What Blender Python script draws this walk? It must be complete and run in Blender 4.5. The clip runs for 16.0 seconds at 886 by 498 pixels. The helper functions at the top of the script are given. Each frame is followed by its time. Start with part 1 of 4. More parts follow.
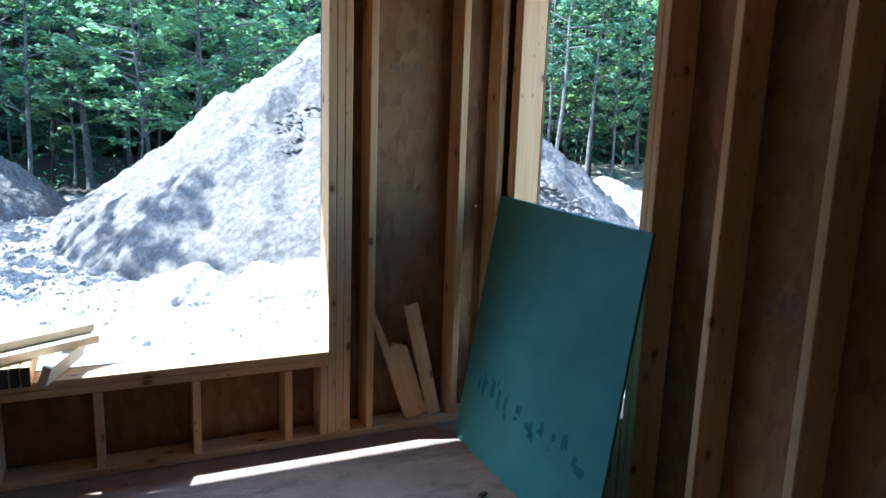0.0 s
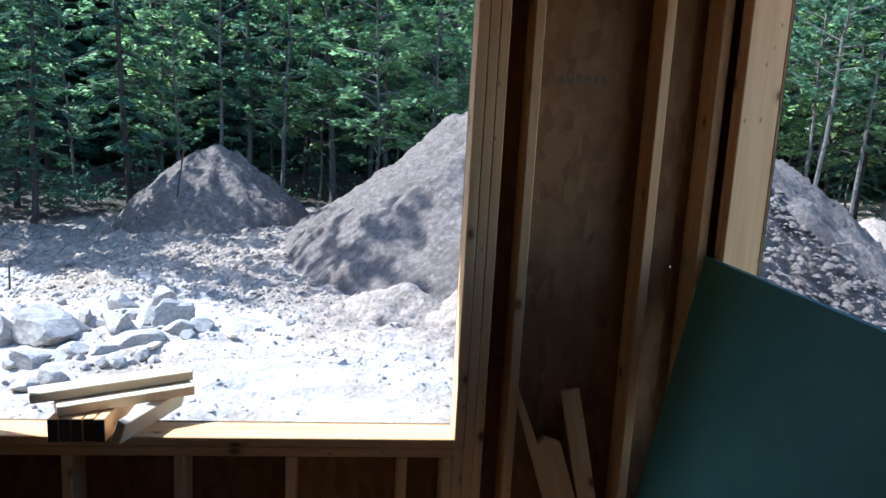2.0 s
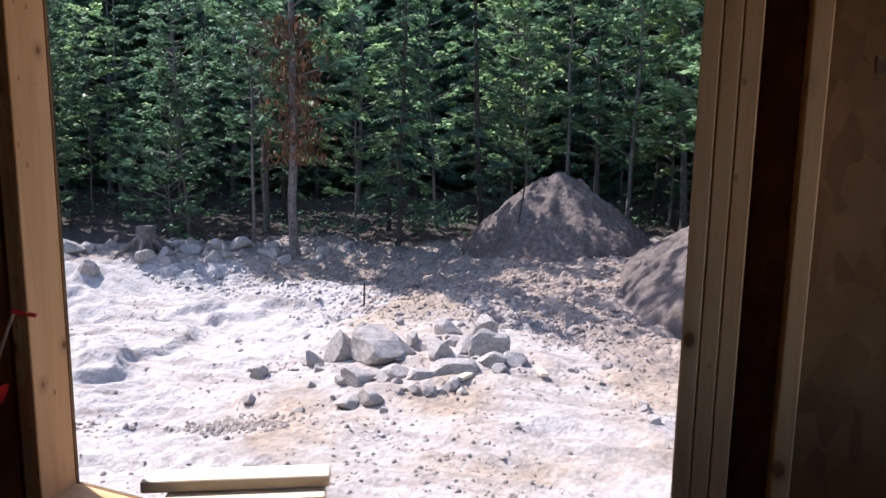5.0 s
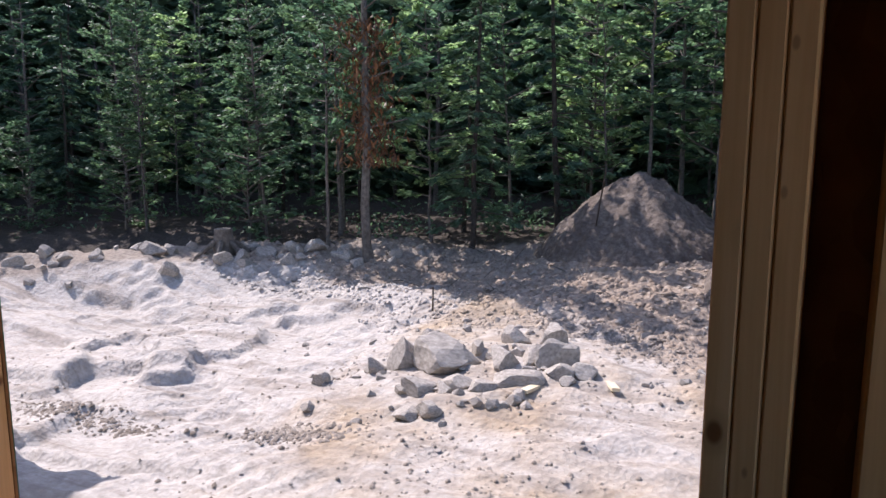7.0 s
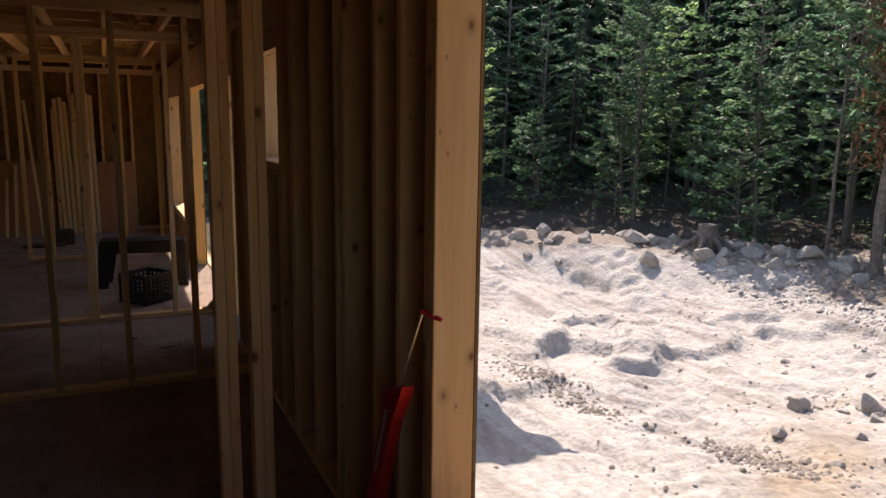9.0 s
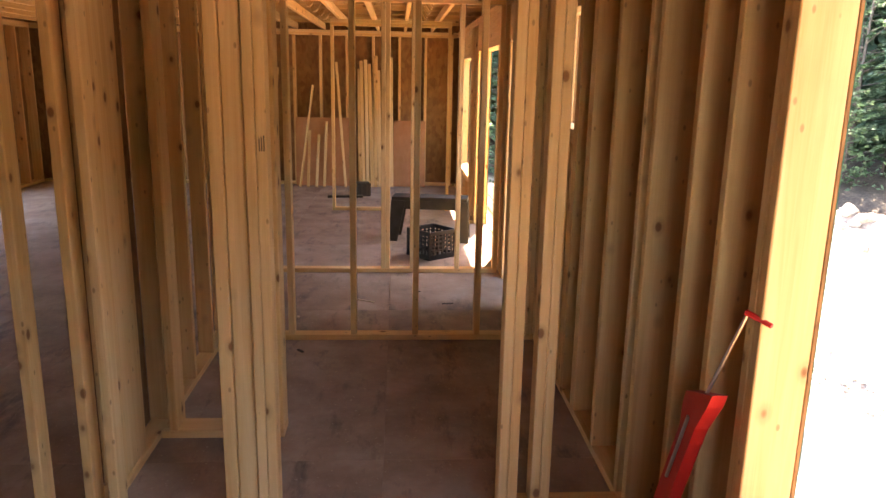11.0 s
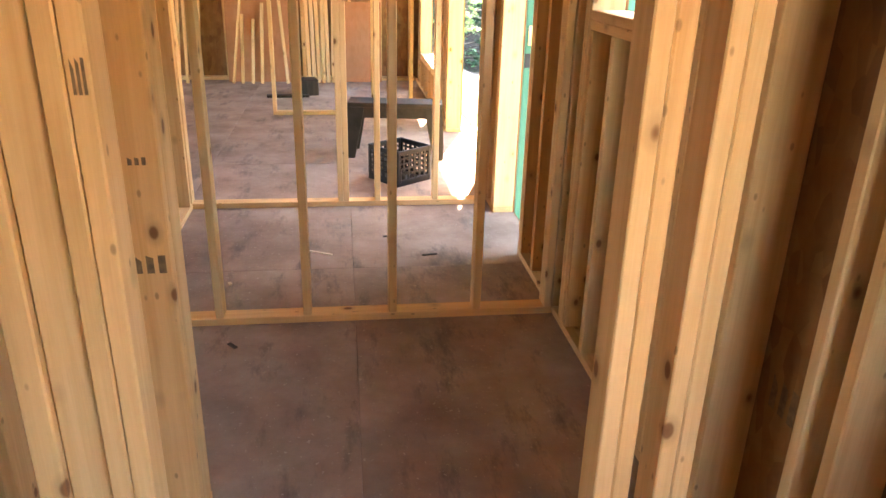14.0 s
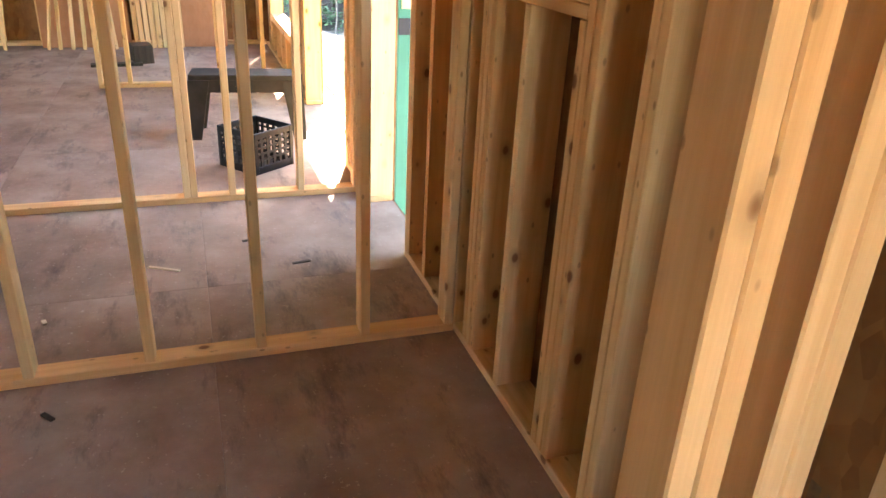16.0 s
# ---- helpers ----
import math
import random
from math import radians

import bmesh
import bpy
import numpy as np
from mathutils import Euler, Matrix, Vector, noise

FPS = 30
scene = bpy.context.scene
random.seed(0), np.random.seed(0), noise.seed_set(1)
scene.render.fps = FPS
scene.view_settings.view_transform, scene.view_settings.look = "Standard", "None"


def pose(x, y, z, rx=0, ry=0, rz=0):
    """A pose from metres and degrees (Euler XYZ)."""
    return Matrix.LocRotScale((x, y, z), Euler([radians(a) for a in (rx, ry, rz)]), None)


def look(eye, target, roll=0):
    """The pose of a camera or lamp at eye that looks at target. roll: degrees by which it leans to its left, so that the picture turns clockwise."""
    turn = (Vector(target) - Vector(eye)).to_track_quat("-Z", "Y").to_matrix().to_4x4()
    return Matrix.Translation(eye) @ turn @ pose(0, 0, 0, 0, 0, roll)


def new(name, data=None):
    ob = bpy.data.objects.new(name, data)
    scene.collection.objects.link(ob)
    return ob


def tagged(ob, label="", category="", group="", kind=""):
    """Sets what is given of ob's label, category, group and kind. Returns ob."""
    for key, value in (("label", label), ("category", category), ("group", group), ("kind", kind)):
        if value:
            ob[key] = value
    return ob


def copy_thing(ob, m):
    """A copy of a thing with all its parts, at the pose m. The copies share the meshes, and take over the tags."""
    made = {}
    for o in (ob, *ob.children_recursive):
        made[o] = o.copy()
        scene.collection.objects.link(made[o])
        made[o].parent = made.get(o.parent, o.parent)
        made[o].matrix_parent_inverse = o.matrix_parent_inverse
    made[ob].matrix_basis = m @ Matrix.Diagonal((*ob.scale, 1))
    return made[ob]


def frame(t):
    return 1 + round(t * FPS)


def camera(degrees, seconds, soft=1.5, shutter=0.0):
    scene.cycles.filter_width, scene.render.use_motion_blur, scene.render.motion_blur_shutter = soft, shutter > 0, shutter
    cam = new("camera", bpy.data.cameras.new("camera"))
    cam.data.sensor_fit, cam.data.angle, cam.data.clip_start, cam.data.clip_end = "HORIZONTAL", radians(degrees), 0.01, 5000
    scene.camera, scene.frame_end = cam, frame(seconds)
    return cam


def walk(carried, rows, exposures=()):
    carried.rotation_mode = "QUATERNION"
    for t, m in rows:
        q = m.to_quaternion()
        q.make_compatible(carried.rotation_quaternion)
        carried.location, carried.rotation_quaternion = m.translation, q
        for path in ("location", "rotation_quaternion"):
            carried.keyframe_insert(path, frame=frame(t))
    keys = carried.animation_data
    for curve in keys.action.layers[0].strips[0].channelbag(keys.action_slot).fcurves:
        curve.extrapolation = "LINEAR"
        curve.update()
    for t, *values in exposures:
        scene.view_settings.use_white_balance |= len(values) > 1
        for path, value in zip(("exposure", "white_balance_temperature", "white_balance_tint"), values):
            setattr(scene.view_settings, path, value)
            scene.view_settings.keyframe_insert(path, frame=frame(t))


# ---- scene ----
cam = camera(62.3, 16.0)
PATH = [
    (0, (-1.478, -3.389, 1.697), (-0.67, -1.601, 1.312), 2.0),
    (0.5, (-1.372, -3.188, 1.658), (-0.695, -1.343, 1.291), 2.8),
    (1, (-1.283, -2.96, 1.696), (-0.753, -1.068, 1.32), 3.2),
    (1.5, (-1.178, -2.816, 1.695), (-0.797, -0.887, 1.33), 3.3),
    (2, (-0.919, -2.66, 1.707), (-0.711, -0.702, 1.356), 3.1),
    (2.5, (-0.78, -2.519, 1.712), (-0.736, -0.548, 1.374), 2.9),
    (3, (-0.744, -2.313, 1.697), (-0.858, -0.344, 1.369), 2.6),
    (3.5, (-0.71, -2.099, 1.719), (-0.981, -0.144, 1.395), 2.3),
    (4, (-0.618, -1.912, 1.725), (-1.054, 0.014, 1.405), 1.7),
    (4.5, (-0.511, -1.756, 1.731), (-1.116, 0.124, 1.416), 1.1),
    (4.7, (-0.486, -1.71, 1.731), (-1.153, 0.149, 1.415), 1.0),
    (7, (-0.399, -1.083, 1.725), (-1.343, 0.652, 1.407), 0.0),
    (7.5, (-0.410, -0.996, 1.705), (-1.462, 0.675, 1.388), 0.5),
    (8, (-0.578, -0.931, 1.712), (-1.823, 0.598, 1.375), 1.9),
    (8.5, (-0.690, -0.856, 1.680), (-2.214, 0.395, 1.340), 1.5),
    (9, (-0.642, -0.853, 1.700), (-2.433, -0.032, 1.354), 0.8),
    (9.5, (-0.679, -0.807, 1.71), (-2.604, -0.418, 1.335), 0.8),
    (10, (-0.716, -0.819, 1.713), (-2.667, -0.673, 1.299), 0.9),
    (10.2, (-0.736, -0.848, 1.711), (-2.687, -0.738, 1.284), 0.8),
    (12.3, (-1.379, -0.939, 1.686), (-3.307, -0.769, 1.183), 1.8),
    (12.5, (-1.506, -0.956, 1.671), (-3.441, -0.78, 1.198), 2.0),
    (13, (-1.863, -1.107, 1.664), (-3.761, -0.85, 1.087), 3.2),
    (13.5, (-2.076, -1.114, 1.641), (-3.917, -0.837, 0.91), 2.6),
    (14, (-2.314, -0.999, 1.65), (-4.151, -0.741, 0.902), 1.5),
    (14.5, (-2.518, -0.942, 1.651), (-4.359, -0.653, 0.926), 0.7),
    (15, (-2.742, -0.97, 1.635), (-4.579, -0.577, 0.948), 1.7),
    (15.5, (-2.885, -1.025, 1.621), (-4.693, -0.493, 0.952), 3.5),
    (16, (-2.977, -0.961, 1.61), (-4.688, -0.349, 0.775), 2.9),
]
walk(cam, [(t, look(e, a, r)) for t, e, a, r in PATH], [(0, 2.75, 4500, -2), (0.5, 2.3, 4600, 0), (1.5, 1.75, 4800, 4), (3.0, 1.5, 5250, 12), (4.7, 1.2, 5700, 20), (7.0, 0.9, 6100, 22), (9.0, 1.0, 6850, 19), (10.2, 2.95, 7900, 26), (12.3, 4.95, 8400, 14), (14.0, 5.2, 7600, 13), (16.0, 5.2, 7000, 11)])

# world, sun and exposure
SUN_TO = Vector((-0.92, 0.30, 1.0)).normalized()
world = bpy.data.worlds.new("sky")
scene.world = world
world.use_nodes = True
wn = world.node_tree
sky = wn.nodes.new("ShaderNodeTexSky")
sky.sky_type, sky.sun_disc = "NISHITA", False
sky.sun_elevation = math.asin(SUN_TO.z)
sky.sun_rotation = math.atan2(SUN_TO.x, SUN_TO.y)
wn.links.new(sky.outputs[0], wn.nodes["Background"].inputs[0])
wn.nodes["Background"].inputs[1].default_value = 0.15
sun = new("sun", bpy.data.lights.new("sun", "SUN"))
sun.data.energy, sun.data.angle, sun.data.color = 4.0, radians(0.55), (1.0, 0.95, 0.87)
sun.matrix_world = look(SUN_TO * 60, (0, 0, 0))


# ---- materials ----
def material(name, rough=0.8, metal=0.0):
    m = bpy.data.materials.new(name)
    m.use_nodes = True
    nt = m.node_tree
    b = nt.nodes["Principled BSDF"]
    b.inputs["Roughness"].default_value, b.inputs["Metallic"].default_value = rough, metal
    b.inputs["Specular IOR Level"].default_value = 0.25
    return m, nt, b


def node(nt, kind, **values):
    n = nt.nodes.new("ShaderNode" + kind)
    for key, v in values.items():
        n.inputs[key.replace("_", " ")].default_value = v
    return n


def coords(nt, scale=(1, 1, 1), space="Object", shuffle=True):
    """Texture coordinates in metres, shifted per object so that no two pieces look alike."""
    tc = nt.nodes.new("ShaderNodeTexCoord")
    mp = nt.nodes.new("ShaderNodeMapping")
    mp.inputs["Scale"].default_value = scale
    nt.links.new(tc.outputs[space], mp.inputs["Vector"])
    if shuffle:
        info = nt.nodes.new("ShaderNodeObjectInfo")
        mul = nt.nodes.new("ShaderNodeMath")
        mul.operation = "MULTIPLY"
        mul.inputs[1].default_value = 37.0
        nt.links.new(info.outputs["Random"], mul.inputs[0])
        nt.links.new(mul.outputs[0], mp.inputs["Location"])
    return mp.outputs["Vector"]


def ramp(nt, fac, stops):
    r = nt.nodes.new("ShaderNodeValToRGB")
    els = r.color_ramp.elements
    while len(els) < len(stops):
        els.new(0.5)
    for e, (p, c) in zip(els, stops):
        e.position, e.color = p, (*c, 1) if len(c) == 3 else c
    nt.links.new(fac, r.inputs["Fac"])
    return r.outputs["Color"]


def mix(nt, fac, a, b, mode="MIX"):
    m = nt.nodes.new("ShaderNodeMix")
    m.data_type, m.blend_type = "RGBA", mode
    if isinstance(fac, float):
        m.inputs["Factor"].default_value = fac
    else:
        nt.links.new(fac, m.inputs["Factor"])
    for sock, v in ((m.inputs[6], a), (m.inputs[7], b)):
        if isinstance(v, tuple):
            sock.default_value = (*v, 1)
        else:
            nt.links.new(v, sock)
    return m.outputs[2]


def bump(nt, b, height, strength=0.3, distance=0.01):
    n = nt.nodes.new("ShaderNodeBump")
    n.inputs["Strength"].default_value, n.inputs["Distance"].default_value = strength, distance
    nt.links.new(height, n.inputs["Height"])
    nt.links.new(n.outputs[0], b.inputs["Normal"])


def noise_tex(nt, vec, scale, detail=4.0, rough=0.6, distort=0.0):
    n = node(nt, "TexNoise", Scale=scale, Detail=detail, Roughness=rough, Distortion=distort)
    nt.links.new(vec, n.inputs["Vector"])
    return n.outputs["Fac"]


def voro(nt, vec, scale, out="Distance", rand=1.0):
    n = node(nt, "TexVoronoi", Scale=scale, Randomness=rand)
    nt.links.new(vec, n.inputs["Vector"])
    return n.outputs[out]


def wood_mat(name, pale, dark, knot):
    """Planed softwood: faint grain along local z, small round knots, a tint of its own for each board."""
    m, nt, b = material(name, 0.7)
    grain = noise_tex(nt, coords(nt, (5, 5, 0.25)), 5.0, 4.0, 0.55, 0.6)
    fine = noise_tex(nt, coords(nt, (70, 70, 1.6)), 3.0, 3.0)
    col = ramp(nt, grain, [(0.28, dark), (0.6, pale)])
    streak = ramp(nt, fine, [(0.35, (0.96, 0.945, 0.92)), (0.65, (1, 1, 1))])
    col = mix(nt, 1.0, col, streak, "MULTIPLY")
    info = nt.nodes.new("ShaderNodeObjectInfo")
    tint = ramp(nt, info.outputs["Random"], [(0.0, (1, 1, 1)), (0.3, (0.95, 0.86, 0.74)), (0.55, (1.0, 0.97, 0.93)), (0.8, (1.0, 0.88, 0.74)), (1.0, (0.9, 0.79, 0.66))])
    col = mix(nt, 1.0, col, tint, "MULTIPLY")
    kd = voro(nt, coords(nt, (8.2, 8.2, 5.2)), 1.0)
    halo = ramp(nt, kd, [(0.0, (0.75, 0.75, 0.75)), (0.13, (0.5, 0.5, 0.5)), (0.24, (0, 0, 0))])
    col = mix(nt, halo, col, tuple(0.55 * d + 0.2 * k for d, k in zip(dark, knot)))
    core = ramp(nt, kd, [(0.0, (1, 1, 1)), (0.085, (0.9, 0.9, 0.9)), (0.125, (0, 0, 0))])
    col = mix(nt, core, col, knot)
    pin = ramp(nt, voro(nt, coords(nt, (19, 19, 9.5)), 1.0), [(0.0, (0.85, 0.85, 0.85)), (0.075, (0.7, 0.7, 0.7)), (0.12, (0, 0, 0))])
    col = mix(nt, pin, col, tuple(0.35 * d + 0.5 * k for d, k in zip(dark, knot)))
    soil = ramp(nt, noise_tex(nt, coords(nt, (2, 2, 0.9)), 2.0, 6.0), [(0.56, (0, 0, 0)), (0.85, (0.35, 0.35, 0.35))])
    col = mix(nt, soil, col, tuple(c * 0.6 for c in dark))
    nt.links.new(col, b.inputs["Base Color"])
    bump(nt, b, fine, 0.2, 0.0015)
    return m


LUMBER = wood_mat("spruce_lumber", (0.74, 0.505, 0.265), (0.63, 0.39, 0.175), (0.20, 0.085, 0.03))
TRUSS = wood_mat("truss_lumber", (0.62, 0.42, 0.22), (0.48, 0.30, 0.15), (0.14, 0.07, 0.03))
BROWNWOOD = wood_mat("weathered_brown_wood", (0.075, 0.058, 0.045), (0.04, 0.03, 0.024), (0.02, 0.015, 0.01))


def osb_mat(name, a, bcol, c):
    m, nt, b = material(name, 0.8)
    v = coords(nt, (1, 1, 1))
    n = node(nt, "TexVoronoi", Scale=26.0)
    warp = noise_tex(nt, v, 9.0, 3.0)
    nt.links.new(coords(nt, (1, 1, 0.42)), n.inputs["Vector"])
    flake = ramp(nt, n.outputs["Color"], [(0.1, a), (0.5, bcol), (0.9, c)])
    col = mix(nt, 0.35, flake, ramp(nt, warp, [(0.35, c), (0.7, a)]))
    big = ramp(nt, noise_tex(nt, v, 1.3, 5.0), [(0.35, (0.78, 0.74, 0.7)), (0.7, (1, 1, 1))])
    col = mix(nt, 1.0, col, big, "MULTIPLY")
    nt.links.new(col, b.inputs["Base Color"])
    bump(nt, b, n.outputs["Distance"], 0.25, 0.003)
    return m


OSB = osb_mat("strand_board", (0.36, 0.20, 0.085), (0.30, 0.16, 0.063), (0.21, 0.10, 0.04))
PLY = osb_mat("orange_plywood", (0.52, 0.24, 0.115), (0.50, 0.225, 0.105), (0.47, 0.205, 0.09))


def floor_mat():
    m, nt, b = material("dusty_subfloor", 0.85)
    v = coords(nt, (1, 1, 1), "Object", True)
    col = ramp(nt, noise_tex(nt, v, 2.2, 8.0, 0.65), [(0.3, (0.21, 0.137, 0.096)), (0.5, (0.31, 0.212, 0.153)), (0.72, (0.42, 0.31, 0.235))])
    scuff = ramp(nt, noise_tex(nt, coords(nt, (1.4, 4.0, 1)), 1.6, 7.0, 0.7), [(0.54, (0, 0, 0)), (0.70, (0.7, 0.7, 0.7))])
    col = mix(nt, scuff, col, (0.085, 0.068, 0.06))
    speck = ramp(nt, noise_tex(nt, v, 55.0, 2.0), [(0.66, (0, 0, 0)), (0.75, (0.5, 0.5, 0.5))])
    col = mix(nt, speck, col, (0.55, 0.45, 0.36))
    nt.links.new(col, b.inputs["Base Color"])
    bump(nt, b, noise_tex(nt, v, 40.0, 4.0), 0.15, 0.003)
    return m


SUBFLOOR = floor_mat()


def plain_mat(name, a, c, rough=0.6, scale=6.0, metal=0.0, strength=0.1):
    m, nt, b = material(name, rough, metal)
    v = coords(nt)
    f = noise_tex(nt, v, scale, 6.0)
    nt.links.new(ramp(nt, f, [(0.32, a), (0.7, c)]), b.inputs["Base Color"])
    bump(nt, b, noise_tex(nt, v, scale * 7, 3.0), strength, 0.003)
    return m


ZIP = plain_mat("green_coated_sheathing", (0.040, 0.16, 0.105), (0.055, 0.21, 0.135), 0.5, 3.0)
DUSTYZIP = plain_mat("dusty_green_sheathing", (0.062, 0.165, 0.135), (0.085, 0.215, 0.175), 0.55, 3.0)
PRINT = plain_mat("dark_print_ink", (0.02, 0.085, 0.10), (0.035, 0.13, 0.13), 0.6, 20.0)
INK = plain_mat("grey_stamp_ink", (0.13, 0.085, 0.05), (0.26, 0.165, 0.085), 0.8, 40.0)
TAPE = plain_mat("black_seam_tape", (0.02, 0.02, 0.022), (0.035, 0.035, 0.04), 0.5)
TAG = plain_mat("yellow_tag_paper", (0.7, 0.55, 0.2), (0.75, 0.62, 0.3), 0.7)
BLACKPLASTIC = plain_mat("black_plastic", (0.008, 0.008, 0.009), (0.016, 0.016, 0.018), 0.5)
REDPLASTIC = plain_mat("red_enamel", (0.42, 0.02, 0.018), (0.55, 0.03, 0.025), 0.4)
STEEL = plain_mat("bright_steel", (0.55, 0.55, 0.55), (0.7, 0.7, 0.7), 0.3, 20.0, 1.0)
CONCRETE = plain_mat("grey_concrete", (0.3, 0.29, 0.27), (0.4, 0.39, 0.36), 0.9)
SHINGLE = plain_mat("roof_underlay", (0.05, 0.05, 0.055), (0.09, 0.09, 0.095), 0.9)
BENCHWOOD = plain_mat("black_stained_wood", (0.018, 0.015, 0.013), (0.04, 0.034, 0.03), 0.75)
PALEBOARD = plain_mat("pale_cut_wood", (0.66, 0.52, 0.33), (0.74, 0.62, 0.42), 0.75, 12.0)


def ground_mat(name, pile=False):
    m, nt, b = material(name, 0.95)
    v = coords(nt, (1, 1, 1), "Object", False)
    fine = noise_tex(nt, v, 9.0, 8.0, 0.7)
    mid = noise_tex(nt, v, 1.1, 7.0, 0.65)
    if pile:
        col = ramp(nt, fine, [(0.3, (0.075, 0.058, 0.046)), (0.5, (0.145, 0.114, 0.092)), (0.72, (0.25, 0.21, 0.175))])
        col = mix(nt, ramp(nt, mid, [(0.5, (0, 0, 0)), (0.68, (0.6, 0.6, 0.6))]), col, (0.085, 0.062, 0.047))
    else:
        sand = ramp(nt, fine, [(0.25, (0.265, 0.234, 0.202)), (0.5, (0.425, 0.382, 0.336)), (0.75, (0.54, 0.495, 0.445))])
        ochre = ramp(nt, fine, [(0.3, (0.25, 0.18, 0.115)), (0.7, (0.44, 0.345, 0.24))])
        soil = ramp(nt, fine, [(0.3, (0.16, 0.118, 0.085)), (0.5, (0.28, 0.215, 0.16)), (0.75, (0.43, 0.36, 0.29))])
        def zone(nx, ny, lo, hi, wander):
            """0 to 1 across the line nx x + ny y = lo .. hi, its edge broken up by the mid-size noise."""
            dot = nt.nodes.new("ShaderNodeVectorMath")
            dot.operation = "DOT_PRODUCT"
            nt.links.new(v, dot.inputs[0])
            dot.inputs[1].default_value = (nx, ny, 0.0)
            add = nt.nodes.new("ShaderNodeMath")
            add.operation = "MULTIPLY_ADD"
            nt.links.new(mid, add.inputs[0])
            add.inputs[1].default_value = wander
            nt.links.new(dot.outputs["Value"], add.inputs[2])
            rng_node = nt.nodes.new("ShaderNodeMapRange")
            rng_node.inputs["From Min"].default_value = lo + 0.5 * wander
            rng_node.inputs["From Max"].default_value = hi + 0.5 * wander
            nt.links.new(add.outputs[0], rng_node.inputs["Value"])
            return rng_node.outputs[0]

        # tan subsoil in the middle of the yard, rubbly brown soil towards the heaps and the woods, a grey-brown berm
        patch = ramp(nt, noise_tex(nt, v, 0.55, 5.0, 0.6), [(0.42, (0.15, 0.15, 0.15)), (0.6, (0.95, 0.95, 0.95))])
        tan = mix(nt, patch, sand, ochre)
        col = mix(nt, zone(1.0, 0.28, -4.6, -3.5, 3.0), sand, tan)
        streaks = ramp(nt, noise_tex(nt, coords(nt, (0.5, 2.6, 1), "Object", False), 0.9, 6.0, 0.65, 0.8), [(0.50, (0, 0, 0)), (0.66, (0.7, 0.7, 0.7))])
        col = mix(nt, streaks, col, (0.23, 0.185, 0.145))
        col = mix(nt, zone(0.26, 1.0, 8.9, 9.6, 2.2), col, soil)
        col = mix(nt, zone(0.9, 1.0, 4.9, 6.4, 3.0), col, soil)
        berm = ramp(nt, fine, [(0.3, (0.17, 0.135, 0.105)), (0.5, (0.27, 0.22, 0.175)), (0.75, (0.38, 0.33, 0.27))])
        col = mix(nt, zone(-0.55, 0.835, 16.0, 16.5, 1.2), col, berm)
        # leaf litter past the berm, its colour darkened to hold the shade under the trees
        n1 = nt.nodes.new("ShaderNodeVectorMath")
        n1.operation = "DOT_PRODUCT"
        nt.links.new(v, n1.inputs[0])
        n1.inputs[1].default_value = (-0.55, 0.835, 0.0)
        n2 = nt.nodes.new("ShaderNodeMath")
        n2.operation = "MULTIPLY_ADD"
        nt.links.new(mid, n2.inputs[0])
        n2.inputs[1].default_value = 2.0
        nt.links.new(n1.outputs["Value"], n2.inputs[2])
        n3 = nt.nodes.new("ShaderNodeMapRange")
        n3.inputs["From Min"].default_value, n3.inputs["From Max"].default_value = 18.5, 19.2
        nt.links.new(n2.outputs[0], n3.inputs["Value"])
        shaded_litter = ramp(nt, fine, [(0.3, (0.035, 0.028, 0.022)), (0.55, (0.07, 0.055, 0.042)), (0.75, (0.13, 0.10, 0.075))])
        col = mix(nt, n3.outputs[0], col, shaded_litter)
    nt.links.new(col, b.inputs["Base Color"])
    clod = voro(nt, v, 7.0 if pile else 15.0)
    h = nt.nodes.new("ShaderNodeMath")
    h.operation = "ADD"
    nt.links.new(noise_tex(nt, v if pile else coords(nt, (0.7, 1.7, 1), "Object", False), 14.0 if pile else 9.0, 10.0, 0.8), h.inputs[0])
    nt.links.new(clod, h.inputs[1])
    bump(nt, b, h.outputs[0], 0.8 if pile else 0.42, 0.06)
    return m


GROUND = ground_mat("sand_and_soil")
DIRT = ground_mat("excavated_dirt", True)
ROCK = plain_mat("grey_tan_stone", (0.22, 0.19, 0.16), (0.45, 0.40, 0.34), 0.9, 5.0, 0.0, 0.9)
SPILL = plain_mat("brown_topsoil", (0.17, 0.135, 0.105), (0.33, 0.28, 0.23), 0.95, 8.0, 0.0, 0.5)
BARK = plain_mat("grey_bark", (0.07, 0.06, 0.05), (0.19, 0.165, 0.14), 0.95, 9.0, 0.0, 0.6)
DARKBARK = plain_mat("dark_bark", (0.028, 0.022, 0.018), (0.085, 0.07, 0.055), 0.95, 9.0, 0.0, 0.6)


